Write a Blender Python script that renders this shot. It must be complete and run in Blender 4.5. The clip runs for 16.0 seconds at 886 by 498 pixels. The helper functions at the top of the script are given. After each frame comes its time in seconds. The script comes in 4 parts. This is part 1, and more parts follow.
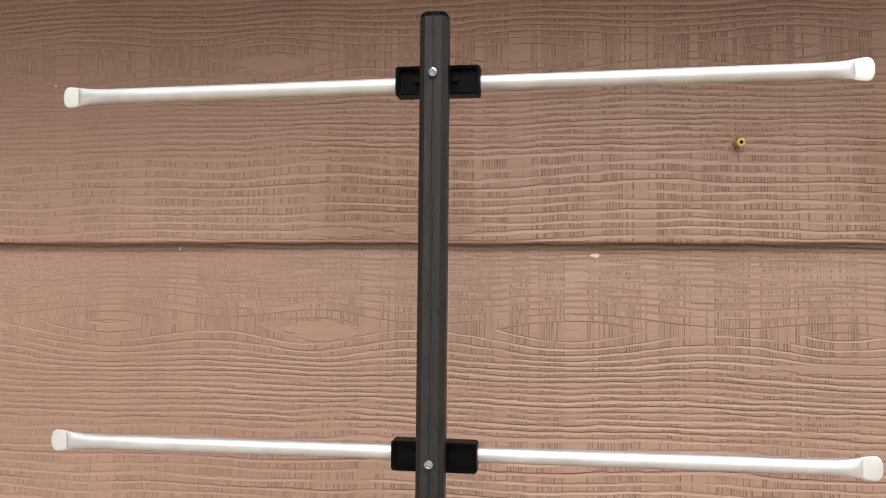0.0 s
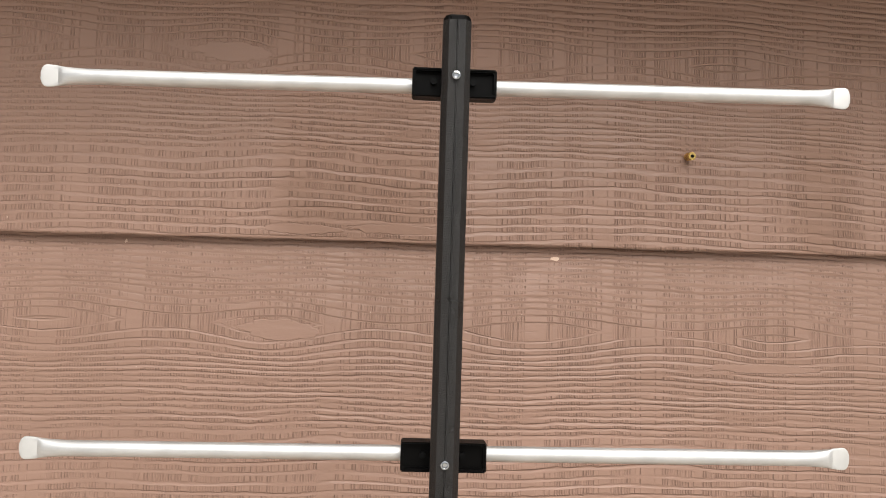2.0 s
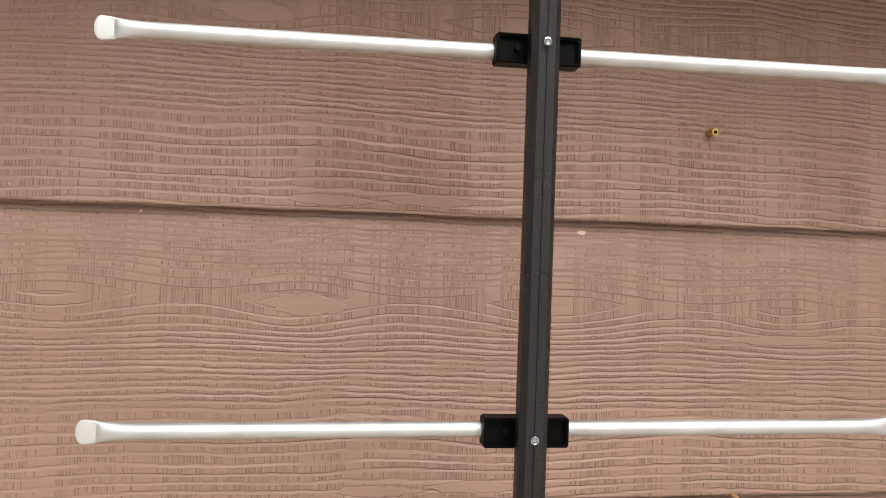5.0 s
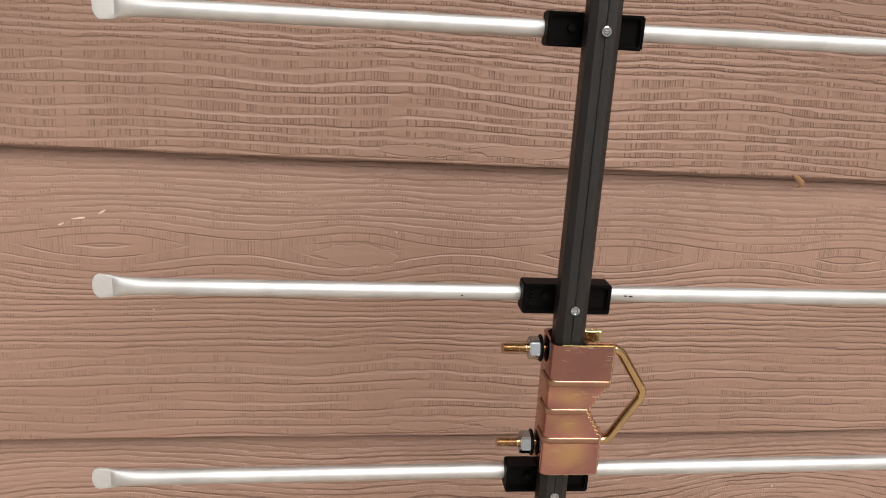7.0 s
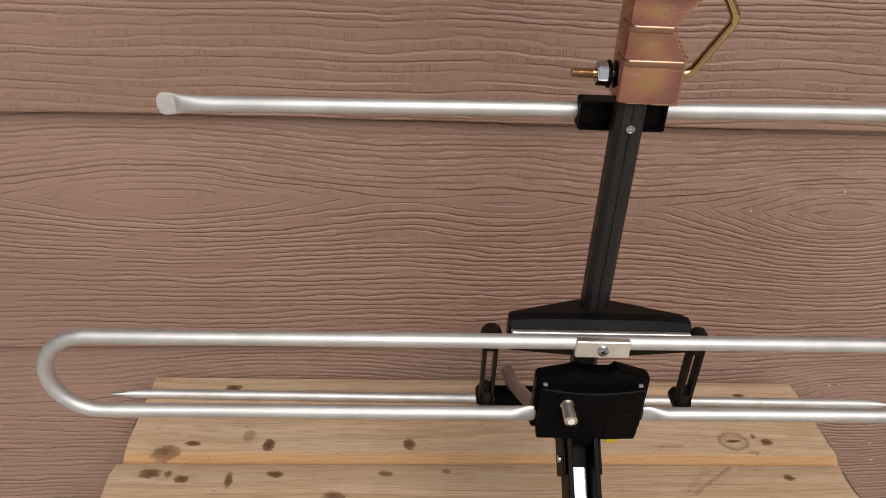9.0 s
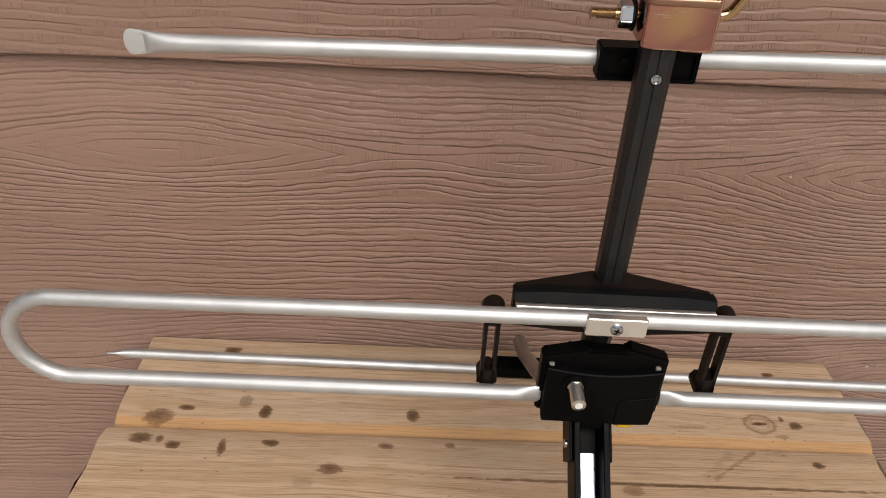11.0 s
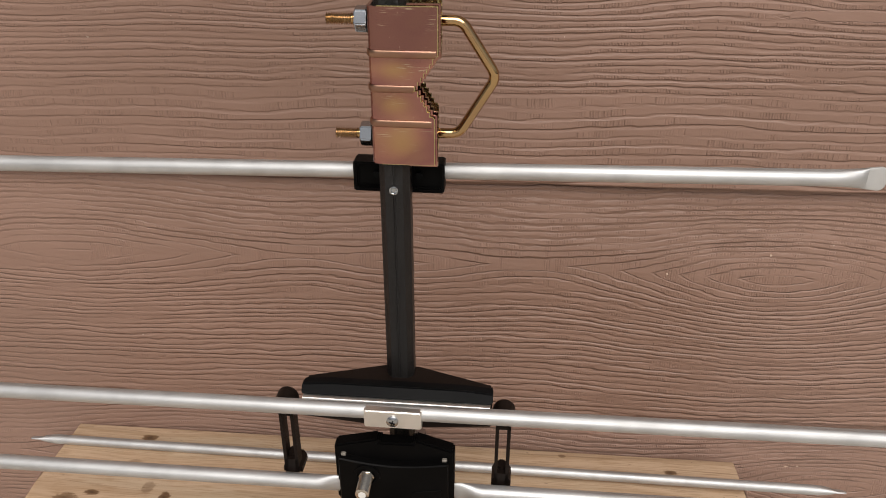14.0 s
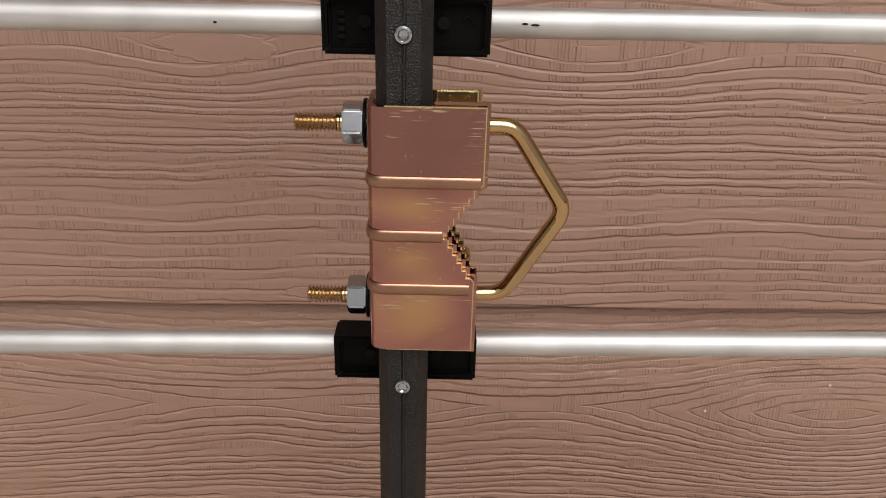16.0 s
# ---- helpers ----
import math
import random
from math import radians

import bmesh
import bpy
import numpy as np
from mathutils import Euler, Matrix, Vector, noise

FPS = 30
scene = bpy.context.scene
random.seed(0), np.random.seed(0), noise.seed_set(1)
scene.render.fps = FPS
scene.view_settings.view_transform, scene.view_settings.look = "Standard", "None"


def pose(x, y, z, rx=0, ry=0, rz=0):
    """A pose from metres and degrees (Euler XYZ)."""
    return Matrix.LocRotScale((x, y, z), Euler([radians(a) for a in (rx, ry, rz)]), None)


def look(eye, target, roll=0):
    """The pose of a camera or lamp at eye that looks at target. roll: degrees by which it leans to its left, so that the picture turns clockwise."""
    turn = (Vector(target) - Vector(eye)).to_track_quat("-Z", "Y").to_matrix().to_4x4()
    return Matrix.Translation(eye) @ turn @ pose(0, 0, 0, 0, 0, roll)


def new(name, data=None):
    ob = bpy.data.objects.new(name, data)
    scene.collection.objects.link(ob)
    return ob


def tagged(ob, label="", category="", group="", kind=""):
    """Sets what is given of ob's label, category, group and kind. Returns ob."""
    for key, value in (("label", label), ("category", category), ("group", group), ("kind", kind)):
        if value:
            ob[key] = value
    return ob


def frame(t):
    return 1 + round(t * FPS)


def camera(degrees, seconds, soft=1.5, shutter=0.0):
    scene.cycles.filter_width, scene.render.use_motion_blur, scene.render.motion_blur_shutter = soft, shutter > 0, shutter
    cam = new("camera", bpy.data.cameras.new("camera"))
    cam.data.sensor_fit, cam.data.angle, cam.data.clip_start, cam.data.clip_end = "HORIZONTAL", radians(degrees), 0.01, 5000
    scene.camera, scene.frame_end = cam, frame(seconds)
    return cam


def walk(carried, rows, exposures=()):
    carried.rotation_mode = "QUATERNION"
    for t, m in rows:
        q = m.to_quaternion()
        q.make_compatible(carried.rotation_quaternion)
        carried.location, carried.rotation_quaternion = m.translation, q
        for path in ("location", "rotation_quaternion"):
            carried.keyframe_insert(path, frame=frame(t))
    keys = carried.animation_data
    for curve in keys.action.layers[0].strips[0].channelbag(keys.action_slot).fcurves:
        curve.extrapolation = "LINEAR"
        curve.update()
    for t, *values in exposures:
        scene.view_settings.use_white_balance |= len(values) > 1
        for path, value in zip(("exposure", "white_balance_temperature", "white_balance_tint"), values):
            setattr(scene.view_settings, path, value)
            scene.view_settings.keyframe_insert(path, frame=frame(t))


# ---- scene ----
cam = camera(60.0, 16.0, soft=1.0)
METRES, EYE, TILT, LEAN, TURN = 0.91, 1.578, 0.0, 0.0, 5.7
ROWS = [
    (0.0, 0.0, 0.0, 0.0, -0.04, 2.5, -1.01),
    (0.5, -0.0242, 0.0026, 0.0005, -1.88, 2.45, -1.47),
    (1.0, -0.0508, 0.0013, 0.0017, -4.7, 2.57, -1.83),
    (1.5, -0.0781, 0.0029, 0.001, -7.98, 2.52, -2.05),
    (2.0, -0.11, 0.0062, 0.001, -10.3, 2.5, -2.08),
    (2.5, -0.1491, 0.0169, 0.001, -11.72, 2.2, -1.88),
    (3.0, -0.1794, 0.034, -0.002, -13.04, 1.62, -1.68),
    (5.5, -0.2216, 0.0574, -0.0082, -16.58, 0.34, -2.35),
    (6.0, -0.2153, 0.0788, -0.0515, -15.79, -4.27, -2.77),
    (6.5, -0.2137, 0.0946, -0.0883, -14.86, -9.95, -3.07),
    (7.0, -0.2157, 0.0945, -0.1353, -13.59, -15.51, -3.61),
    (7.5, -0.2145, 0.0812, -0.1729, -12.45, -20.37, -3.63),
    (8.0, -0.2202, 0.0739, -0.2031, -11.47, -24.33, -3.3),
    (8.5, -0.2244, 0.0745, -0.2361, -10.27, -28.43, -3.13),
    (9.0, -0.2248, 0.0784, -0.256, -9.71, -30.9, -3.0),
    (11.5, -0.1678, 0.127, -0.2834, -6.4, -34.11, -2.35),
    (12.0, -0.1241, 0.112, -0.2788, -5.81, -33.67, -1.27),
    (12.5, -0.0818, 0.0957, -0.2741, -5.32, -33.11, -0.4),
    (13.0, -0.0401, 0.0833, -0.2718, -4.95, -32.47, 0.01),
    (13.5, -0.0156, 0.0752, -0.266, -4.09, -31.09, -0.18),
    (14.0, 0.0045, 0.0731, -0.25, -2.65, -27.37, -0.46),
    (14.5, -0.0015, 0.1061, -0.2277, -2.34, -23.05, -0.28),
    (15.0, -0.0261, 0.1806, -0.2452, -4.40, -21.88, -0.60),
    (15.5, -0.0315, 0.2461, -0.2662, -6.63, -22.57, -1.08),
    (16.0, -0.0308, 0.271, -0.27, -7.93, -23.14, -1.70),
]
# the clip's camera darkens as the pale table comes into view
EXPOSURES = [(0.0, 0.58, 6500, 10), (3.0, 0.52, 6500, 10), (5.5, 0.47, 6500, 10), (6.0, 0.57, 6520, 10), (6.5, 0.34, 6560, 11), (7.0, 0.22, 6650, 12), (8.0, -0.03, 6950, 17), (9.0, -0.20, 6600, 12),
             (11.5, -0.18, 6600, 12), (13.0, -0.26, 6600, 12), (13.5, -0.31, 6600, 12), (14.0, -0.23, 6600, 12), (15.0, -0.20, 6750, 14), (16.0, -0.11, 6700, 14)]
walk(cam, [(t, pose(0, 0, EYE, TILT, LEAN, TURN) @ pose(METRES * x, METRES * y, METRES * z, 90 + pitch, roll, yaw)) for t, x, y, z, yaw, pitch, roll in ROWS], EXPOSURES)

# ---- world, sun, exposure ----
world = bpy.data.worlds.new("world")
scene.world = world
world.use_nodes = True
wn = world.node_tree
sky = wn.nodes.new("ShaderNodeTexSky")
sky.sky_type, sky.sun_disc = "NISHITA", False
SUN_UP, SUN_TURN = 48.0, 170.0
sky.sun_elevation, sky.sun_rotation = radians(SUN_UP), radians(SUN_TURN)
sky.air_density, sky.dust_density, sky.ozone_density = 1.0, 4.0, 1.0
cloud = wn.nodes.new("ShaderNodeHueSaturation")
cloud.inputs["Saturation"].default_value = 0.3
wn.links.new(sky.outputs[0], cloud.inputs["Color"])
wn.links.new(cloud.outputs[0], wn.nodes["Background"].inputs[0])
wn.nodes["Background"].inputs[1].default_value = 0.075
sun = new("sun", bpy.data.lights.new("sun", "SUN"))
sun.data.energy, sun.data.angle, sun.data.color = 3.2, radians(46), (1.0, 0.965, 0.91)
a = radians(SUN_TURN)
sun.matrix_world = look((4 * math.sin(a), 4 * math.cos(a), 4 * math.tan(radians(SUN_UP))), (0, 0, 0))


# ---- node and mesh helpers ----
class Nodes:
    """Short hand for node materials."""

    def __init__(self, name):
        self.mat = bpy.data.materials.new(name)
        self.mat.use_nodes = True
        self.tree = self.mat.node_tree
        self.bsdf = self.tree.nodes["Principled BSDF"]

    def put(self, socket, value):
        if isinstance(value, bpy.types.NodeSocket):
            self.tree.links.new(value, socket)
        else:
            socket.default_value = value

    def set(self, **values):
        for key, value in values.items():
            if key in ("Base_Color",) and not isinstance(value, bpy.types.NodeSocket):
                value = (*value, 1)
            self.put(self.bsdf.inputs[key.replace("_", " ")], value)
        return self

    def math(self, op, a, b=0.0, c=0.0):
        n = self.tree.nodes.new("ShaderNodeMath")
        n.operation = op
        for i, v in enumerate((a, b, c)):
            self.put(n.inputs[i], v)
        return n.outputs[0]

    def coords(self):
        return self.tree.nodes.new("ShaderNodeTexCoord").outputs["Object"]

    def split(self, v):
        n = self.tree.nodes.new("ShaderNodeSeparateXYZ")
        self.put(n.inputs[0], v)
        return n.outputs[0], n.outputs[1], n.outputs[2]

    def join(self, x=0.0, y=0.0, z=0.0):
        n = self.tree.nodes.new("ShaderNodeCombineXYZ")
        for i, v in enumerate((x, y, z)):
            self.put(n.inputs[i], v)
        return n.outputs[0]

    def scaled(self, v, sx, sy, sz):
        n = self.tree.nodes.new("ShaderNodeVectorMath")
        n.operation = "MULTIPLY"
        self.put(n.inputs[0], v)
        n.inputs[1].default_value = (sx, sy, sz)
        return n.outputs[0]

    def noise(self, v, scale=1.0, detail=2.0, rough=0.5):
        n = self.tree.nodes.new("ShaderNodeTexNoise")
        self.put(n.inputs["Vector"], v)
        n.inputs["Scale"].default_value = scale
        n.inputs["Detail"].default_value = detail
        n.inputs["Roughness"].default_value = rough
        return n.outputs[0]

    def white(self, v):
        n = self.tree.nodes.new("ShaderNodeTexWhiteNoise")
        n.noise_dimensions = "1D"
        self.put(n.inputs["W"], v)
        return n.outputs[0]

    def random(self):
        return self.tree.nodes.new("ShaderNodeObjectInfo").outputs["Random"]

    def span(self, v, lo, hi, to_lo=0.0, to_hi=1.0):
        n = self.tree.nodes.new("ShaderNodeMapRange")
        n.interpolation_type = "SMOOTHSTEP"
        for i, x in enumerate((v, lo, hi, to_lo, to_hi)):
            self.put(n.inputs[i], x)
        return n.outputs[0]

    def mix(self, f, a, b):
        n = self.tree.nodes.new("ShaderNodeMix")
        n.data_type = "RGBA"
        self.put(n.inputs[0], f)
        for i, v in ((6, a), (7, b)):
            self.put(n.inputs[i], v if isinstance(v, bpy.types.NodeSocket) else (*v, 1))
        return n.outputs[2]

    def ramp(self, f, *stops):
        n = self.tree.nodes.new("ShaderNodeValToRGB")
        self.put(n.inputs[0], f)
        e = n.color_ramp.elements
        while len(e) < len(stops):
            e.new(0.5)
        for el, (p, c) in zip(e, stops):
            el.position, el.color = p, (*c, 1)
        return n.outputs[0]

    def bump(self, h, distance, strength=1.0):
        n = self.tree.nodes.new("ShaderNodeBump")
        self.put(n.inputs["Height"], h)
        n.inputs["Distance"].default_value = distance
        n.inputs["Strength"].default_value = strength
        self.put(self.bsdf.inputs["Normal"], n.outputs[0])
        return self


# places in the pressed pattern, along the board and up from its foot: eyes of the grain (x, half length, lines) and bare smooth spots (x, z, half length, half height)
EYES_SAWN = ((0.050, 0.082, 1.8), (-0.205, 0.060, 1.6), (0.300, 0.060, 1.2), (-0.420, 0.080, 2.0))
EYES_FLAME = ((-0.420, 0.165, 4.6), (-0.075, 0.080, 1.6), (0.300, 0.135, 6.0))
SMOOTH = ((-0.197, 0.182, 0.036, 0.0105), (-0.125, 0.010, 0.040, 0.005), (-0.030, 0.012, 0.045, 0.005), (0.290, 0.158, 0.060, 0.0045))


def siding_material():
    """Brown house paint on hardboard pressed with a rough-sawn cedar grain; every board repeats the pattern, some way along."""
    m = Nodes("brown_siding_paint")
    r = m.random()
    x0, y0, v = m.split(m.coords())
    info = m.tree.nodes.new("ShaderNodeObjectInfo")
    sawn, flame, shift = m.split(info.outputs["Color"])
    u = m.math("SUBTRACT", m.math("ADD", x0, 0.5), shift)

    def flat(fx, fz, w=0.0, detail=2.0, rough=0.55):
        return m.noise(m.join(m.math("MULTIPLY", u, fx), m.math("MULTIPLY", v, fz), m.math("ADD", m.math("MULTIPLY", flame, 3.7), w)), 1.0, detail, rough)

    def ridge_line(centre, soft, pitch, eyes, reach):
        """Lines run along the board and part round the eyes; gives their count and how close they lie."""
        w = m.math("SUBTRACT", v, centre)
        far = m.math("SQRT", m.math("ADD", m.math("MULTIPLY", w, w), soft * soft))
        count = m.math("DIVIDE", far, pitch)
        near = m.math("DIVIDE", w, reach)
        near = m.math("MULTIPLY", near, near)
        for cx, half, lines in eyes:
            d = m.math("DIVIDE", m.math("SUBTRACT", u, cx), half)
            count = m.math("SUBTRACT", count, m.math("MULTIPLY", m.math("EXPONENT", m.math("MULTIPLY", m.math("ADD", m.math("MULTIPLY", d, d), near), -1.0)), lines))
        return count, m.math("DIVIDE", m.math("DIVIDE", m.math("ABSOLUTE", w), far), pitch)

    wander = m.math("MULTIPLY", m.math("SUBTRACT", flat(2.6, 0.0, 1.0, 1.0), 0.5), 0.03)
    n_a, d_a = ridge_line(m.math("ADD", wander, 0.188), 0.027, 0.0057, EYES_SAWN, 0.048)
    open_ = m.math("MAXIMUM", m.math("SUBTRACT", 0.085, v), 0.0)
    n_a = m.math("SUBTRACT", n_a, m.math("MULTIPLY", open_, 62.0))
    d_a = m.math("SUBTRACT", d_a, m.span(v, 0.070, 0.100, 62.0, 0.0))
    n_b, d_b = ridge_line(m.math("ADD", wander, 0.180), 0.017, 0.0069, EYES_FLAME, 0.085)

    def choose(p, q):
        return m.math("ADD", p, m.math("MULTIPLY", m.math("SUBTRACT", q, p), flame))

    phase = choose(n_a, n_b)
    close = choose(d_a, d_b)
    loose = m.math("MINIMUM", m.math("ADD", m.math("MULTIPLY", m.math("MAXIMUM", close, 0.0), 0.0055), 0.10), 1.0)
    phase = m.math("ADD", phase, m.math("MULTIPLY", flat(2.6, 11.0, 2.0, 2.0), m.math("MULTIPLY", loose, 3.2)))
    phase = m.math("ADD", phase, m.math("MULTIPLY", m.math("SUBTRACT", flat(15.0, 60.0, 5.0, 3.0, 0.65), 0.5), m.math("MULTIPLY", loose, m.math("ADD", m.math("MULTIPLY", flame, 0.7), 1.3))))
    phase = m.math("ADD", phase, 40.0)
    band = m.math("FLOOR", phase)
    f = m.math("FRACT", phase)
    wide = m.math("MINIMUM", m.math("MAXIMUM", m.math("MULTIPLY", close, 0.0031), 0.15), 0.48)
    # narrow grooves with one steep and one easy side, parting gently sloping plateaus
    cut = m.math("SUBTRACT", 1.0, m.span(f, 0.0, wide))
    lip = m.span(f, m.math("SUBTRACT", 1.0, m.math("MULTIPLY", wide, 0.5)), 1.0)
    groove = m.math("MAXIMUM", cut, lip)
    fade = m.span(flat(9.0, 62.0, 9.0, 3.0, 0.6), 0.33, 0.50, 0.10, 1.0)
    groove = m.math("MULTIPLY", groove, m.math("MULTIPLY", fade, m.math("SUBTRACT", m.span(m.white(band), 0.0, 1.0, 0.60, 1.0), m.math("MULTIPLY", sawn, 0.18))))
    # upright saw marks: they keep their place up the whole board and stop at the grain lines
    rank = m.math("ADD", m.math("DIVIDE", u, 0.0026), m.math("MULTIPLY", m.noise(m.join(m.math("MULTIPLY", u, 60.0), m.math("MULTIPLY", v, 9.0)), 1.0, 1.0), 1.6))
    rank = m.math("ADD", rank, 400.0)
    teeth = m.math("FRACT", rank)
    mark = m.math("MULTIPLY", m.span(teeth, 0.04, 0.30), m.span(teeth, 0.32, 0.64, 1.0, 0.0))
    crowd = m.span(m.noise(m.join(m.math("MULTIPLY", u, 42.0), 3.3), 1.0, 2.0, 0.6), 0.34, 0.58, 0.22, 1.0)
    on = m.math("LESS_THAN", m.white(m.math("FLOOR", rank)), crowd)
    where = m.noise(m.join(m.math("MULTIPLY", u, 16.0), m.math("MULTIPLY", band, 2.7), m.math("ADD", flame, 4.0)), 1.0, 2.0, 0.6)
    less = m.math("MULTIPLY", flame, m.span(u, -0.25, 0.20, 0.10, -0.02))
    patch = m.span(m.math("SUBTRACT", m.math("ADD", where, m.math("MULTIPLY", sawn, 0.40)), less), 0.62, 0.74)
    within = m.math("MULTIPLY", m.span(f, wide, m.math("ADD", wide, 0.07)), m.span(f, 0.86, 0.97, 1.0, 0.0))
    each = m.span(m.white(m.math("ADD", m.math("MULTIPLY", m.math("FLOOR", rank), 0.37), m.math("MULTIPLY", band, 1.91))), 0.0, 1.0, 0.25, 1.0)
    saw = m.math("MULTIPLY", m.math("MULTIPLY", m.math("MULTIPLY", mark, on), m.math("MULTIPLY", patch, within)), each)
    depth = m.math("MAXIMUM", groove, m.math("MULTIPLY", saw, m.math("MULTIPLY", m.span(sawn, 0.3, 1.0, 0.50, 0.85), m.span(flame, 0.0, 1.0, 1.0, 0.42))))
    # bare smooth spots with a ragged rim
    ragged = m.math("MULTIPLY", m.math("SUBTRACT", flat(70.0, 170.0, 12.0, 3.0), 0.5), 1.1)
    bare = 1.0
    rim = 0.0
    for cx, cz, a_, b_ in SMOOTH:
        dx = m.math("DIVIDE", m.math("SUBTRACT", u, cx), a_)
        dz = m.math("DIVIDE", m.math("SUBTRACT", v, cz), b_)
        d = m.math("ADD", m.math("SQRT", m.math("ADD", m.math("MULTIPLY", dx, dx), m.math("MULTIPLY", dz, dz))), ragged)
        bare = m.math("MULTIPLY", bare, m.span(d, 0.92, 1.04))
        rim = m.math("MAXIMUM", rim, m.math("MULTIPLY", m.span(d, 0.90, 1.0), m.span(d, 1.04, 1.2, 1.0, 0.0)))
    spots = m.math("SUBTRACT", 1.0, flame)
    bare = m.math("MAXIMUM", bare, flame)
    depth = m.math("MAXIMUM", m.math("MULTIPLY", depth, bare), m.math("MULTIPLY", m.math("MULTIPLY", rim, spots), 0.3))
    fine = m.noise(m.join(m.math("MULTIPLY", x0, 300.0), m.math("MULTIPLY", v, 700.0), r), 1.0, 2.0)
    swell = flat(24.0, 70.0, 15.0, 2.0)
    height = m.math("ADD", m.math("MULTIPLY", fine, 0.10), m.math("MULTIPLY", swell, 0.9))
    height = m.math("ADD", height, m.math("MULTIPLY", m.math("MULTIPLY", f, m.math("MULTIPLY", wide, bare)), -1.3))
    height = m.math("SUBTRACT", height, depth)
    tone = m.noise(m.join(m.math("ADD", m.math("MULTIPLY", x0, 3.0), m.math("MULTIPLY", r, 30.0)), m.math("MULTIPLY", v, 5.0), 9.0), 1.0, 4.0)
    paint = m.mix(m.span(tone, 0.3, 0.7), SIDING_A, SIDING_B)
    # shade in the deepest grooves, put into the paint colour
    paint = m.mix(m.span(depth, 0.5, 1.0, 0.0, 0.08), paint, SIDING_GROOVE_SHADE)
    specks = m.noise(m.join(m.math("MULTIPLY", x0, 260.0), m.math("MULTIPLY", v, 260.0), m.math("MULTIPLY", r, 9.0)), 1.0, 1.0)
    paint = m.mix(m.span(specks, 0.80, 0.84, 0.0, 0.6), paint, (0.62, 0.50, 0.42))
    m.set(Base_Color=paint, Roughness=m.span(tone, 0.2, 0.8, 0.42, 0.58), Specular_IOR_Level=0.4)
    # the paint lies thicker over the pattern in places
    thick = m.math("ADD", m.span(x0, -0.50, 0.15, 0.68, 1.0), m.math("MULTIPLY", m.math("SUBTRACT", tone, 0.5), 0.6))
    relief = m.math("ADD", m.math("MULTIPLY", sawn, 0.0004), m.math("ADD", m.math("MULTIPLY", flame, 0.0006), 0.0010))
    m.bump(m.math("MULTIPLY", m.math("MULTIPLY", height, thick), relief), 1.0)
    return m.mat


SIDING_A, SIDING_B, SIDING_GROOVE_SHADE = (0.230, 0.141, 0.105), (0.265, 0.164, 0.124), (0.105, 0.060, 0.043)


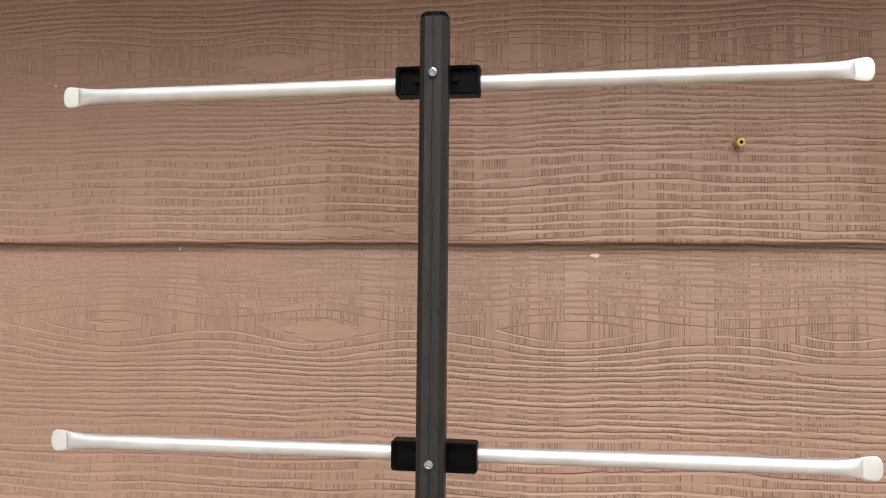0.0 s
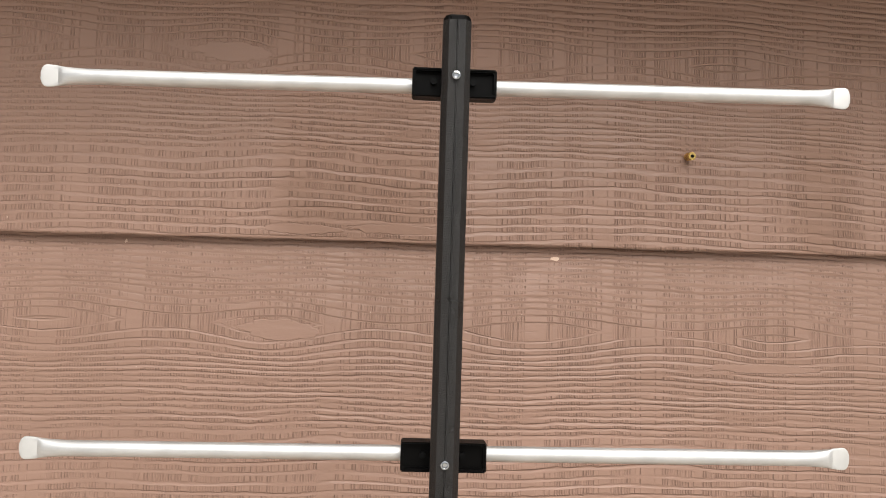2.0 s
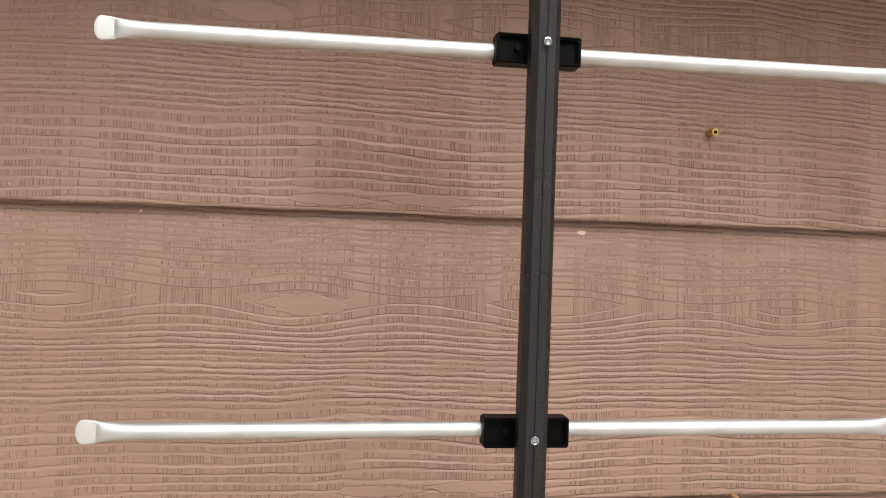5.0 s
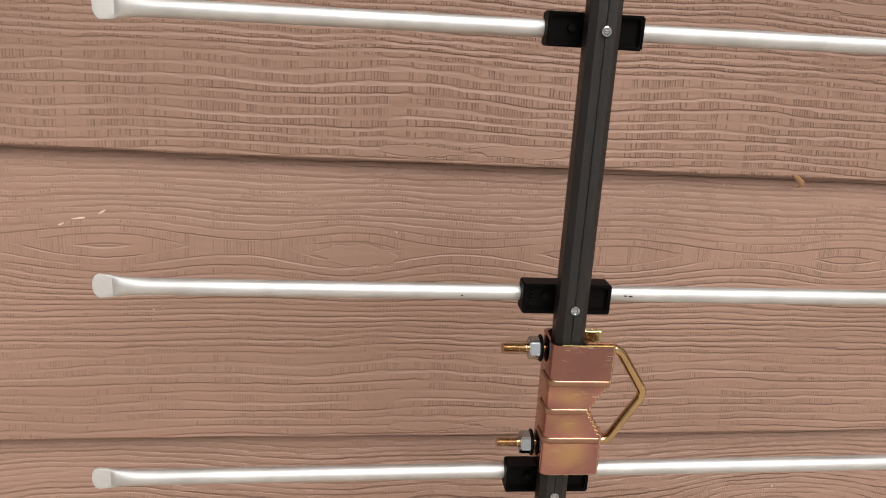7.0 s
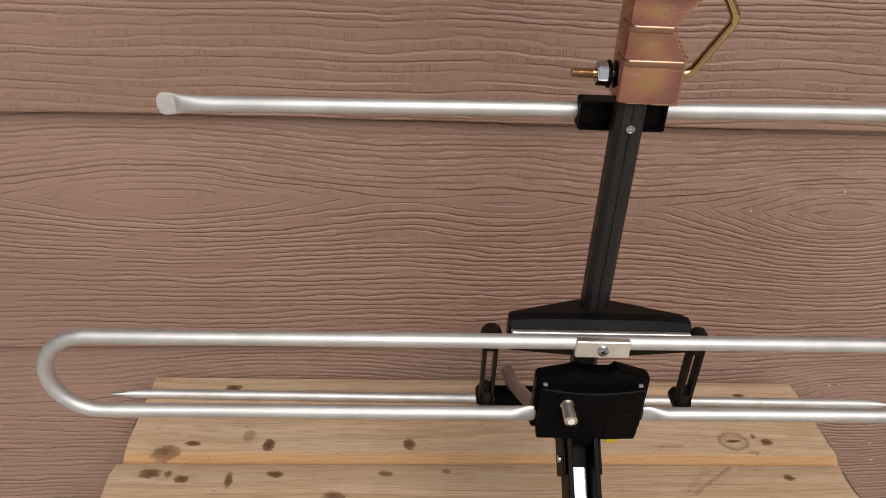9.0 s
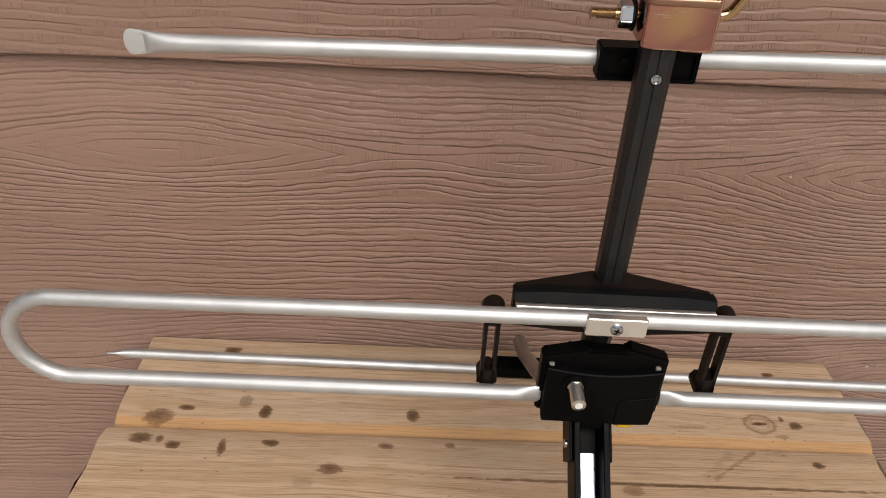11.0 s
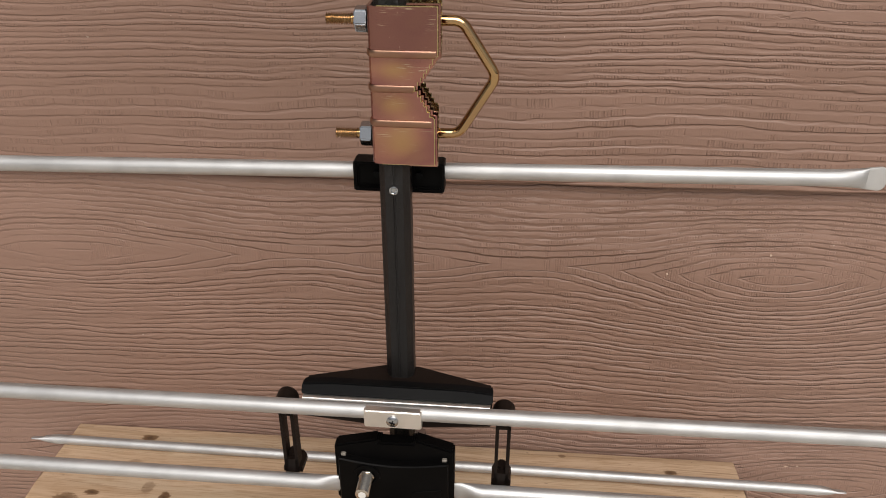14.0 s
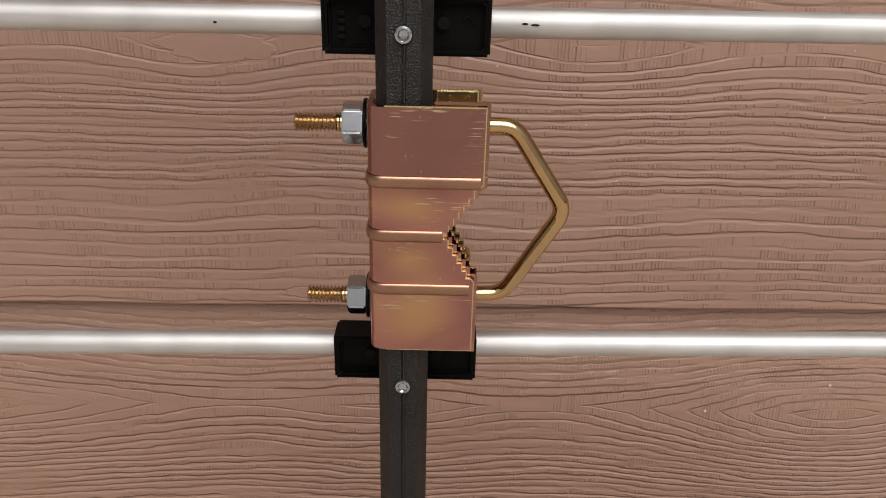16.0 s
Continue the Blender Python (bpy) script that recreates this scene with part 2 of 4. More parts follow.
def pine_material(name, knots, rings_at=(), light=(0.505, 0.362, 0.246), dark=(0.385, 0.26, 0.16), fresh=None, scars_and_shade=()):
    """Weathered pine along x; knots: rows of x, y, half length, half width, strength; scars: two ends, half width, strength."""
    m = Nodes(name)
    r = m.random()
    co = m.coords()
    x, y, z = m.split(co)
    xs = m.math("ADD", x, m.math("MULTIPLY", r, 23.0))
    bend = m.noise(m.join(m.math("MULTIPLY", xs, 3.0), m.math("MULTIPLY", y, 10.0), z), 1.0, 2.0)
    yy = m.math("ADD", y, m.math("MULTIPLY", bend, 0.05))
    rings = m.noise(m.join(m.math("MULTIPLY", xs, 1.5), m.math("MULTIPLY", yy, 130.0), m.math("MULTIPLY", z, 60.0)), 1.0, 3.0, 0.6)
    fibre = m.noise(m.join(m.math("MULTIPLY", xs, 26.0), m.math("MULTIPLY", y, 900.0), m.math("MULTIPLY", z, 400.0)), 1.0, 2.0)
    big = m.noise(m.join(m.math("MULTIPLY", xs, 4.0), m.math("MULTIPLY", y, 22.0), 3.0), 1.0, 3.0)
    col = m.mix(m.span(rings, 0.32, 0.68), light, dark)
    col = m.mix(m.span(big, 0.45, 0.72, 0.0, 0.55), col, (0.43, 0.345, 0.245))
    lines = m.noise(m.join(m.math("MULTIPLY", xs, 2.2), m.math("MULTIPLY", yy, 340.0), 5.0), 1.0, 2.0, 0.7)
    col = m.mix(m.span(lines, 0.61, 0.65, 0.0, 0.55), col, (0.19, 0.115, 0.06))
    if fresh is not None:  # unweathered wood on the planed front edge
        col = m.mix(m.span(m.math("ADD", y, m.math("MULTIPLY", bend, 0.004)), fresh, fresh + 0.004, 0.85, 0.0), col, (0.42, 0.225, 0.085))
    col = m.mix(m.span(fibre, 0.52, 0.62, 0.0, 0.55), col, (0.28, 0.17, 0.085))
    ragged = m.math("MULTIPLY", m.math("SUBTRACT", m.noise(m.scaled(co, 90, 240, 140), 1.0, 4.0, 0.7), 0.5), 1.5)
    flecks = m.noise(m.join(m.math("MULTIPLY", xs, 150.0), m.math("MULTIPLY", y, 420.0), 8.0), 1.0, 1.0)
    where = m.span(m.noise(m.join(m.math("MULTIPLY", xs, 9.0), m.math("MULTIPLY", y, 25.0), 6.0), 1.0, 2.0), 0.48, 0.60)
    col = m.mix(m.math("MULTIPLY", m.span(flecks, 0.70, 0.76, 0.0, 0.8), where), col, (0.075, 0.045, 0.022))
    stain_and_shade, core = 0.0, 0.0
    for kx, ky, a_, b_, s_ in knots:
        a_, b_ = (a_, b_) if b_ < 0.0035 else (a_ * 0.86, b_ * 0.86)
        dx = m.math("DIVIDE", m.math("SUBTRACT", x, kx), a_)
        dy = m.math("DIVIDE", m.math("SUBTRACT", y, ky), b_)
        d = m.math("SQRT", m.math("ADD", m.math("MULTIPLY", dx, dx), m.math("MULTIPLY", dy, dy)))
        far = m.math("ADD", d, ragged)
        stain_and_shade = m.math("MAXIMUM", stain_and_shade, m.span(far, 0.68, 1.10, s_, 0.0))
        core = m.math("MAXIMUM", core, m.span(far, 0.10, 0.60, s_ * s_ * 0.8, 0.0))
    for kx, ky, a_, b_, s_ in rings_at:
        dx = m.math("DIVIDE", m.math("SUBTRACT", x, kx), a_)
        dy = m.math("DIVIDE", m.math("SUBTRACT", y, ky), b_)
        d = m.math("SQRT", m.math("ADD", m.math("MULTIPLY", dx, dx), m.math("MULTIPLY", dy, dy)))
        off = m.math("ABSOLUTE", m.math("SUBTRACT", m.math("ADD", d, m.math("MULTIPLY", ragged, 0.45)), 1.0))
        stain_and_shade = m.math("MAXIMUM", stain_and_shade, m.span(off, 0.06, 0.24, s_, 0.0))
    # streaks: a real scar, and a soft shadow painted next to it
    for (xa, ya), (xb, yb), half, s_ in scars_and_shade:
        ex, ey = xb - xa, yb - ya
        px, py = m.math("SUBTRACT", x, xa), m.math("SUBTRACT", y, ya)
        along = m.math("ADD", m.math("MULTIPLY", px, ex / (ex * ex + ey * ey)), m.math("MULTIPLY", py, ey / (ex * ex + ey * ey)))
        along = m.math("MINIMUM", m.math("MAXIMUM", along, 0.0), 1.0)
        dx = m.math("SUBTRACT", px, m.math("MULTIPLY", along, ex))
        dy = m.math("SUBTRACT", py, m.math("MULTIPLY", along, ey))
        d = m.math("DIVIDE", m.math("SQRT", m.math("ADD", m.math("MULTIPLY", dx, dx), m.math("MULTIPLY", dy, dy))), half)
        stain_and_shade = m.math("MAXIMUM", stain_and_shade, m.span(m.math("ADD", d, m.math("MULTIPLY", ragged, 3.2)), 0.3, 1.5, s_, 0.0))
    col = m.mix(stain_and_shade, col, (0.10, 0.047, 0.017))
    col = m.mix(core, col, (0.035, 0.017, 0.008))
    m.set(Base_Color=col, Roughness=0.62, Specular_IOR_Level=0.3)
    m.bump(m.math("ADD", m.math("MULTIPLY", rings, 0.6), m.math("MULTIPLY", fibre, 0.5)), 0.0006, 0.8)
    return m.mat


def metal_material(name, colour, rough, streak=0.08, along=(6, 500, 500), other=None, body=1.0):
    m = Nodes(name)
    co = m.coords()
    lines = m.noise(m.scaled(co, *along), 1.0, 3.0, 0.6)
    cloud = m.noise(m.scaled(co, 40, 40, 40), 1.0, 3.0)
    col = m.mix(m.span(cloud, 0.35, 0.7), colour, other or tuple(c * 0.86 for c in colour))
    specks = m.noise(m.scaled(co, 130, 420, 420), 1.0, 2.0)
    col = m.mix(m.span(specks, 0.76, 0.80, 0.0, 0.6), col, tuple(c * 0.3 for c in colour))
    m.set(Base_Color=col, Metallic=body, Roughness=m.span(lines, 0.25, 0.75, rough - streak, rough + streak))
    m.bump(lines, 0.00006, 0.5)
    return m.mat


def black_material(name, colour, rough, grain, bump, spec=0.5):
    m = Nodes(name)
    co = m.coords()
    n = m.noise(m.scaled(co, grain, grain, grain), 1.0, 2.0, 0.6)
    big = m.noise(m.scaled(co, 35, 35, 35), 1.0, 3.0)
    col = m.mix(m.span(big, 0.3, 0.7), colour, tuple(c * 1.5 for c in colour))
    m.set(Base_Color=col, Roughness=m.span(big, 0.3, 0.7, rough - 0.05, rough + 0.07), Specular_IOR_Level=spec)
    m.bump(n, bump)
    return m.mat


def chromate_material():
    """Yellow chromated zinc: pink, gold and green bands, with fine scratches."""
    m = Nodes("yellow_chromate")
    co = m.coords()
    n = m.noise(m.scaled(co, 26, 26, 38), 1.0, 1.0, 0.4)
    col = m.ramp(n, (0.22, (0.48, 0.36, 0.18)), (0.34, (0.52, 0.29, 0.19)), (0.46, (0.45, 0.215, 0.175)), (0.60, (0.33, 0.145, 0.14)), (0.78, (0.43, 0.25, 0.16)))
    cx, cy, cz = m.split(co)
    # browner at the upper end, with yellow flushes lower down
    col = m.mix(m.span(cz, 0.492, 0.506, 0.0, 0.75), col, (0.245, 0.125, 0.105))
    for px, pz, a_, b_ in ((0.006, 0.4500, 0.011, 0.008), (0.002, 0.4735, 0.009, 0.006), (0.003, 0.4930, 0.009, 0.005)):
        dx = m.math("DIVIDE", m.math("SUBTRACT", cx, px), a_)
        dz = m.math("DIVIDE", m.math("SUBTRACT", cz, pz), b_)
        d2 = m.math("ADD", m.math("MULTIPLY", dx, dx), m.math("MULTIPLY", dz, dz))
        col = m.mix(m.math("MULTIPLY", m.math("EXPONENT", m.math("MULTIPLY", d2, -1.0)), 0.5), col, (0.58, 0.40, 0.15))
    s1 = m.noise(m.scaled(co, 130, 90, 1900), 1.0, 1.0, 0.6)
    s2 = m.noise(m.scaled(co, 700, 700, 160), 1.0, 3.0, 0.7)
    worn = m.span(m.noise(m.scaled(co, 60, 60, 110), 1.0, 2.0), 0.50, 0.66)
    scr = m.math("MAXIMUM", m.math("MULTIPLY", m.span(s1, 0.60, 0.68), worn), m.span(s2, 0.68, 0.74))
    col = m.mix(m.math("MULTIPLY", scr, 0.8), col, (0.70, 0.58, 0.42))
    m.set(Base_Color=col, Metallic=1.0, Roughness=m.span(n, 0.3, 0.7, 0.10, 0.17))
    m.bump(scr, 0.00004, 0.4)
    return m.mat


def plain_ground_material():
    m = Nodes("patio_concrete")
    co = m.coords()
    n = m.noise(m.scaled(co, 3, 3, 3), 1.0, 6.0, 0.6)
    f = m.noise(m.scaled(co, 90, 90, 90), 1.0, 3.0)
    m.set(Base_Color=m.mix(m.span(n, 0.3, 0.7), (0.58, 0.53, 0.46), (0.48, 0.44, 0.38)), Roughness=0.85)
    m.bump(f, 0.002)
    return m.mat


def plain_paint(name, colour, rough=0.5, spec=0.4):
    m = Nodes(name)
    n = m.noise(m.scaled(m.coords(), 60, 60, 60), 1.0, 4.0)
    m.set(Base_Color=m.mix(n, colour, tuple(c * 0.75 for c in colour)), Roughness=rough, Specular_IOR_Level=spec)
    m.bump(n, 0.0003)
    return m.mat


TOP = 0.75
TABLE = pose(-0.09, 0.612, TOP, 0, 0, -1.4)


def on_table(rows):
    """Knot rows, from the place's axes to the table's."""
    inv = TABLE.inverted()
    return [(*(inv @ Vector((kx, ky, TOP)))[:2], a_, b_, s_) for kx, ky, a_, b_, s_ in rows]


def scar_or_shade_on_table(a_, b_, half, strength):
    inv = TABLE.inverted()
    return [tuple((inv @ Vector((*p, TOP)))[:2]) for p in (a_, b_)] + [half, strength]


KNOTS_BACK = (
    (-0.370, 0.731, 0.011, 0.007, 0.85), (-0.342, 0.655, 0.008, 0.011, 0.42), (-0.320, 0.641, 0.008, 0.012, 0.9),
    (-0.398, 0.645, 0.010, 0.005, 0.85), (-0.423, 0.634, 0.018, 0.011, 0.7), (0.217, 0.711, 0.009, 0.005, 0.85),
    (0.218, 0.636, 0.009, 0.006, 0.85), (0.198, 0.621, 0.008, 0.003, 0.4), (-0.174, 0.640, 0.009, 0.010, 0.8),
    (0.046, 0.645, 0.005, 0.007, 0.5),
    (0.105, 0.632, 0.022, 0.003, 0.35), (0.181, 0.638, 0.010, 0.0025, 0.9), (0.206, 0.645, 0.003, 0.005, 0.7),
    (-0.371, 0.690, 0.014, 0.006, 0.4), (0.100, 0.730, 0.004, 0.003, 0.6), (-0.030, 0.665, 0.004, 0.004, 0.5))
KNOTS_FRONT = (
    (-0.432, 0.605, 0.015, 0.008, 0.8), (-0.414, 0.604, 0.005, 0.006, 0.7), (-0.400, 0.597, 0.009, 0.006, 0.85),
    (-0.309, 0.601, 0.010, 0.006, 0.85), (-0.354, 0.595, 0.005, 0.012, 0.8), (-0.250, 0.572, 0.015, 0.008, 0.7),
    (-0.273, 0.556, 0.012, 0.008, 0.22), (-0.199, 0.600, 0.009, 0.005, 0.7), (-0.137, 0.602, 0.006, 0.004, 0.6),
    (0.220, 0.585, 0.008, 0.005, 0.85),
    (0.07, 0.5585, 0.24, 0.0022, 0.75), (0.04, 0.572, 0.03, 0.002, 0.35), (0.03, 0.552, 0.012, 0.008, 0.5))

SIDING = siding_material()
PINE_BACK = pine_material("pine_back_plank", on_table(KNOTS_BACK), on_table(((0.181, 0.638, 0.015, 0.012, 0.50), (0.181, 0.638, 0.010, 0.008, 0.25))), fresh=0.0125)
# the second, wider streak is a faint shadow painted into the wood colour
PINE_FRONT = pine_material("pine_next_plank", on_table(KNOTS_FRONT), (), fresh=-0.126,
                           scars_and_shade=(scar_or_shade_on_table((0.161, 0.600), (0.113, 0.567), 0.0020, 0.42), scar_or_shade_on_table((0.135, 0.597), (0.106, 0.570), 0.0040, 0.18)))
PINE = pine_material("pine", ())
ALU = metal_material("drawn_aluminium", (0.59, 0.595, 0.595), 0.57, 0.12, body=0.95)
ALU_FLAT = metal_material("pressed_aluminium", (0.84, 0.83, 0.80), 0.40)
PADDLE = metal_material("hammered_aluminium", (0.56, 0.56, 0.55), 0.60, 0.06, (60, 60, 60), body=0.6)
STRIP = metal_material("smooth_bright_strip", (0.25, 0.28, 0.33), 0.15, 0.03, (20, 20, 20))
STEEL = metal_material("bright_zinc_steel", (0.42, 0.44, 0.46), 0.14, 0.05, (200, 200, 200))
NICKEL = metal_material("nickel", (0.66, 0.61, 0.53), 0.20, 0.05, (200, 200, 200))
BRASS = metal_material("brass", (0.78, 0.56, 0.20), 0.28, 0.06, (200, 200, 200))
GOLD = metal_material("yellow_zinc_rod", (0.52, 0.35, 0.17), 0.12, 0.03, (300, 300, 300), (0.42, 0.27, 0.15))
THREAD = metal_material("pale_zinc_thread", (0.60, 0.49, 0.36), 0.24, 0.04, (300, 300, 300), (0.50, 0.38, 0.24))
CHROMATE = chromate_material()
CUT_AND_LIT = metal_material("chromate_cut_edge_and_lit_cheek", (0.62, 0.52, 0.26), 0.24, 0.05, (300, 300, 300), (0.50, 0.46, 0.22))
BEAD = metal_material("chromate_bead", (0.36, 0.22, 0.14), 0.34, 0.05, (300, 300, 300), (0.30, 0.16, 0.12))
COAT = black_material("textured_powder_coat", (0.0060, 0.0053, 0.0050), 0.32, 1700, 0.0007, 0.34)
PLASTIC = black_material("black_moulded_plastic", (0.0022, 0.0021, 0.0021), 0.40, 2500, 0.00008, 0.05)
COVER = black_material("grey_black_plastic", (0.0030, 0.0031, 0.0033), 0.46, 2500, 0.00006, 0.06)
PLASTIC_BROWN = black_material("brownish_black_plastic", (0.007, 0.0045, 0.0035), 0.45, 2500, 0.00008, 0.12)
BOOM_GREY = black_material("brown_grey_coat", (0.16, 0.12, 0.10), 0.40, 1500, 0.0003)
YELLOW = plain_paint("yellow_plastic", (0.75, 0.48, 0.02))
CHIP = plain_paint("bare_fibre", (0.62, 0.46, 0.36), 0.8)
OPENING_GREY = plain_paint("opening_grey", (0.22, 0.20, 0.17), 0.6)
LEAF = plain_paint("dry_leaf_brown", (0.36, 0.20, 0.10), 0.8)
SOFFIT = plain_paint("soffit_paint", (0.50, 0.42, 0.34), 0.6)
GROUND = plain_ground_material()


def box(bm, x0, x1, y0, y1, z0, z1):
    made = bmesh.ops.create_cube(bm, size=1.0)["verts"]
    for v in made:
        v.co = Vector(((x0, x1)[v.co.x > 0], (y0, y1)[v.co.y > 0], (z0, z1)[v.co.z > 0]))
    return bm


def prism(bm, outline, axis, lo, hi):
    """Extrude a flat outline along an axis; outlines are (x, z) for y, (x, y) for z, (y, z) for x."""
    def at(p, d):
        return {"y": (p[0], d, p[1]), "z": (p[0], p[1], d), "x": (d, p[0], p[1])}[axis]
    a_ = [bm.verts.new(at(p, lo)) for p in outline]
    b_ = [bm.verts.new(at(p, hi)) for p in outline]
    n = len(outline)
    faces = [bm.faces.new(a_), bm.faces.new(b_[::-1])]
    faces += [bm.faces.new((a_[i], b_[i], b_[(i + 1) % n], a_[(i + 1) % n])) for i in range(n)]
    bmesh.ops.recalc_face_normals(bm, faces=bm.faces[:])
    return bm


def sweep(bm, points, across, ra, rb=None, sides=20, caps=True):
    """A bar along a flat path; across is the path's plane normal, ra the half width in the plane, rb along across."""
    points = [Vector(p) for p in points]
    n = len(points)
    ra = ra if isinstance(ra, (list, tuple)) else [ra] * n
    rb = ra if rb is None else rb if isinstance(rb, (list, tuple)) else [rb] * n
    across = Vector(across).normalized()
    rings = []
    for i, p in enumerate(points):
        d0 = (p - points[i - 1]).normalized() if i else None
        d1 = (points[i + 1] - p).normalized() if i < n - 1 else None
        t = ((d0 or d1) + (d1 or d0)).normalized()
        side = across.cross(t).normalized()
        k = 1.0 / max(0.5, t.dot(d1 or d0))
        rings.append([bm.verts.new(p + side * (math.cos(q) * ra[i] * k) + across * (math.sin(q) * rb[i])) for q in (2 * math.pi * j / sides for j in range(sides))])
    for a_, b_ in zip(rings, rings[1:]):
        for j in range(sides):
            bm.faces.new((a_[j], a_[(j + 1) % sides], b_[(j + 1) % sides], b_[j]))
    if caps:
        bm.faces.new(rings[0][::-1])
        bm.faces.new(rings[-1])
    bmesh.ops.recalc_face_normals(bm, faces=bm.faces[:])
    return bm


def rod(bm, a_, b_, r, sides=20):
    d = Vector(b_) - Vector(a_)
    return sweep(bm, (a_, b_), d.orthogonal(), r, None, sides)


def soften(bm, width, segments=2, angle=25):
    edges = [e for e in bm.edges if len(e.link_faces) == 2 and e.calc_face_angle(0) > radians(angle)]
    bmesh.ops.bevel(bm, geom=edges, offset=width, segments=segments, affect="EDGES", clamp_overlap=True)
    return bm


def mesh_of(name, bm, material):
    me = bpy.data.meshes.new(name)
    bm.to_mesh(me)
    bm.free()
    me.materials.append(material)
    me.shade_smooth()
    me.set_sharp_from_angle(angle=radians(35))
    return me


def part(name, bm, material, parent=None, label=""):
    ob = new(name, mesh_of(name, bm, material))
    ob.parent = parent
    return tagged(ob, label)


def two_tone(ob, other, axis=1, least=0.6):
    """Give the cut edges of a pressed plate (faces that do not face along the axis) another finish."""
    ob.data.materials.append(other)
    for f_ in ob.data.polygons:
        if abs(f_.normal[axis]) < least:
            f_.material_index = 1
    return ob


def structure(name, bm, material, label, category):
    return tagged(part(name, bm, material), label, category, kind="structure")


# ---- ground, wall, added eave ----
g = bmesh.new()
box(g, -60, 60, -60, 60, -0.3, 0.0)
structure("ground", g, GROUND, "light grey brown concrete patio slab before the house", "ground")
w = bmesh.new()
box(w, -4.0, 4.0, 0.775, 0.95, 0.0, 1.998)
wall = structure("wall_north", w, SOFFIT, "house wall clad in brown embossed wood-grain lap siding", "wall")

EXPOSURE, LAP_FOOT, LAP_LEAN = 0.2733, 0.7450, 0.0112
FEET = [(0.2515 + EXPOSURE * i - EXPOSURE, 0.0) for i in range(8)][:7]


def siding_board(foot, tilt, seed):
    """One lap board: a leaning plank with a wavering lower edge."""
    bm = bmesh.new()
    cols = 260
    rings = []
    for i in range(cols + 1):
        x = -4.0 + 8.0 * i / cols
        dz = 0.0011 * noise.noise((x * 9, seed * 3.1, 0)) + 0.0006 * noise.noise((x * 40, seed * 1.7, 2))
        dy = 0.0010 * noise.noise((x * 4, seed * 2.3, 5))
        top = EXPOSURE + 0.025
        back = LAP_LEAN * top / EXPOSURE
        rings.append([bm.verts.new(p) for p in (
            (x, dy, 0.0014 + dz), (x, dy + 0.0009, 0.0 + dz), (x, dy + 0.0095, 0.0055 + dz), (x, back + 0.0085, top), (x, back, top))])
    for a_, b_ in zip(rings, rings[1:]):
        for j in range(5):
            bm.faces.new((a_[j], a_[(j + 1) % 5], b_[(j + 1) % 5], b_[j]))
    bm.faces.new(rings[0][::-1]), bm.faces.new(rings[-1])
    bmesh.ops.recalc_face_normals(bm, faces=bm.faces[:])
    ob = part("siding_board", bm, SIDING, wall)
    ob.matrix_basis = pose(0, LAP_FOOT, foot, 0, tilt, 0)
    ob.color = (*GRAIN.get(seed, (0.5, 0.0, 0.5)), 1.0)
    return ob


# how much each board is sawn across, whether it shows the flame figure, and how far along it lies (from one half)
GRAIN = {2: (0.62, 1.0, 0.62), 3: (0.58, 1.0, 0.50), 4: (0.50, 0.0, 0.52), 5: (0.86, 0.0, 0.50), 6: (1.0, 0.0, 0.445)}
TILTS = {6: -0.7, 7: -0.5}
boards = [siding_board(z, TILTS.get(i, 0.0), i) for i, (z, q) in enumerate(FEET)]

# unseen slab, added to block light so the wall darkens towards its top
s = bmesh.new()
box(s, -4.0, 4.0, 0.455, 0.95, 2.000, 2.040)
structure("shading_soffit", s, SOFFIT, "unseen soffit slab added to shade the upper wall", "soffit")

# ---- wooden table ----
table = tagged(new("wooden_table"), "low garden table of weathered knotty pine planks against the house wall", "table")
table.matrix_basis = TABLE


def plank(y0, y1, x0, x1, front=0.0125, drop=0.0075, thick=0.036, ragged=0.002, seed=1):
    """A plank along x: a wide worn chamfer on its front edge, a small round on its back edge."""
    bm = bmesh.new()
    prism(bm, [(y0, -thick), (y0, -drop - 0.0015), (y0 + 0.0012, -drop), (y0 + front - 0.001, -0.0006), (y0 + front + 0.001, 0.0)]
          + [(y0 + (y1 - y0) * k / 8, 0.0) for k in range(2, 8)]
          + [(y1 - 0.003, 0.0), (y1 - 0.0012, -0.0008), (y1, -0.003), (y1, -thick)], "x", x0, x1)
    for v in bm.verts:
        v.co.x += ragged * (noise.noise((v.co.y * 28, seed, v.co.x)) + 0.5 * noise.noise((v.co.y * 90, v.co.z * 60, seed)))
    return bm


part("plank", plank(0.0005, 0.1310, -0.3745, 0.3770, ragged=0.002, seed=3), PINE_BACK, table)
part("plank", plank(-0.1390, -0.0010, -0.3800, 0.3725, ragged=0.006, seed=5), PINE_FRONT, table)
for i in range(2):
    part("plank", plank(-0.2815 - 0.1425 * i, -0.1425 - 0.1425 * i, -0.378, 0.371, seed=8 + i), PINE, table)
for x in (-0.31, 0.312):
    c = bmesh.new()
    box(c, x - 0.019, x + 0.019, -0.418, 0.128, -0.036 - 0.089, -0.0365)
    part("cleat", soften(c, 0.003), PINE, table)
c = bmesh.new()
prism(c, ((0.340, -0.14), (0.416, -0.13), (0.412, -0.050), (0.388, -0.016), (0.340, -0.006)), "z", -0.075, -0.037)
part("end_rail", soften(c, 0.003), PINE, table)
for x in (-0.35, 0.345):
    for y in (-0.39, 0.088):
        c = bmesh.new()
        box(c, x - 0.020, x + 0.020, y - 0.04, y + 0.04, -TOP, -0.0365)
        part("leg", soften(c, 0.003), PINE, table)

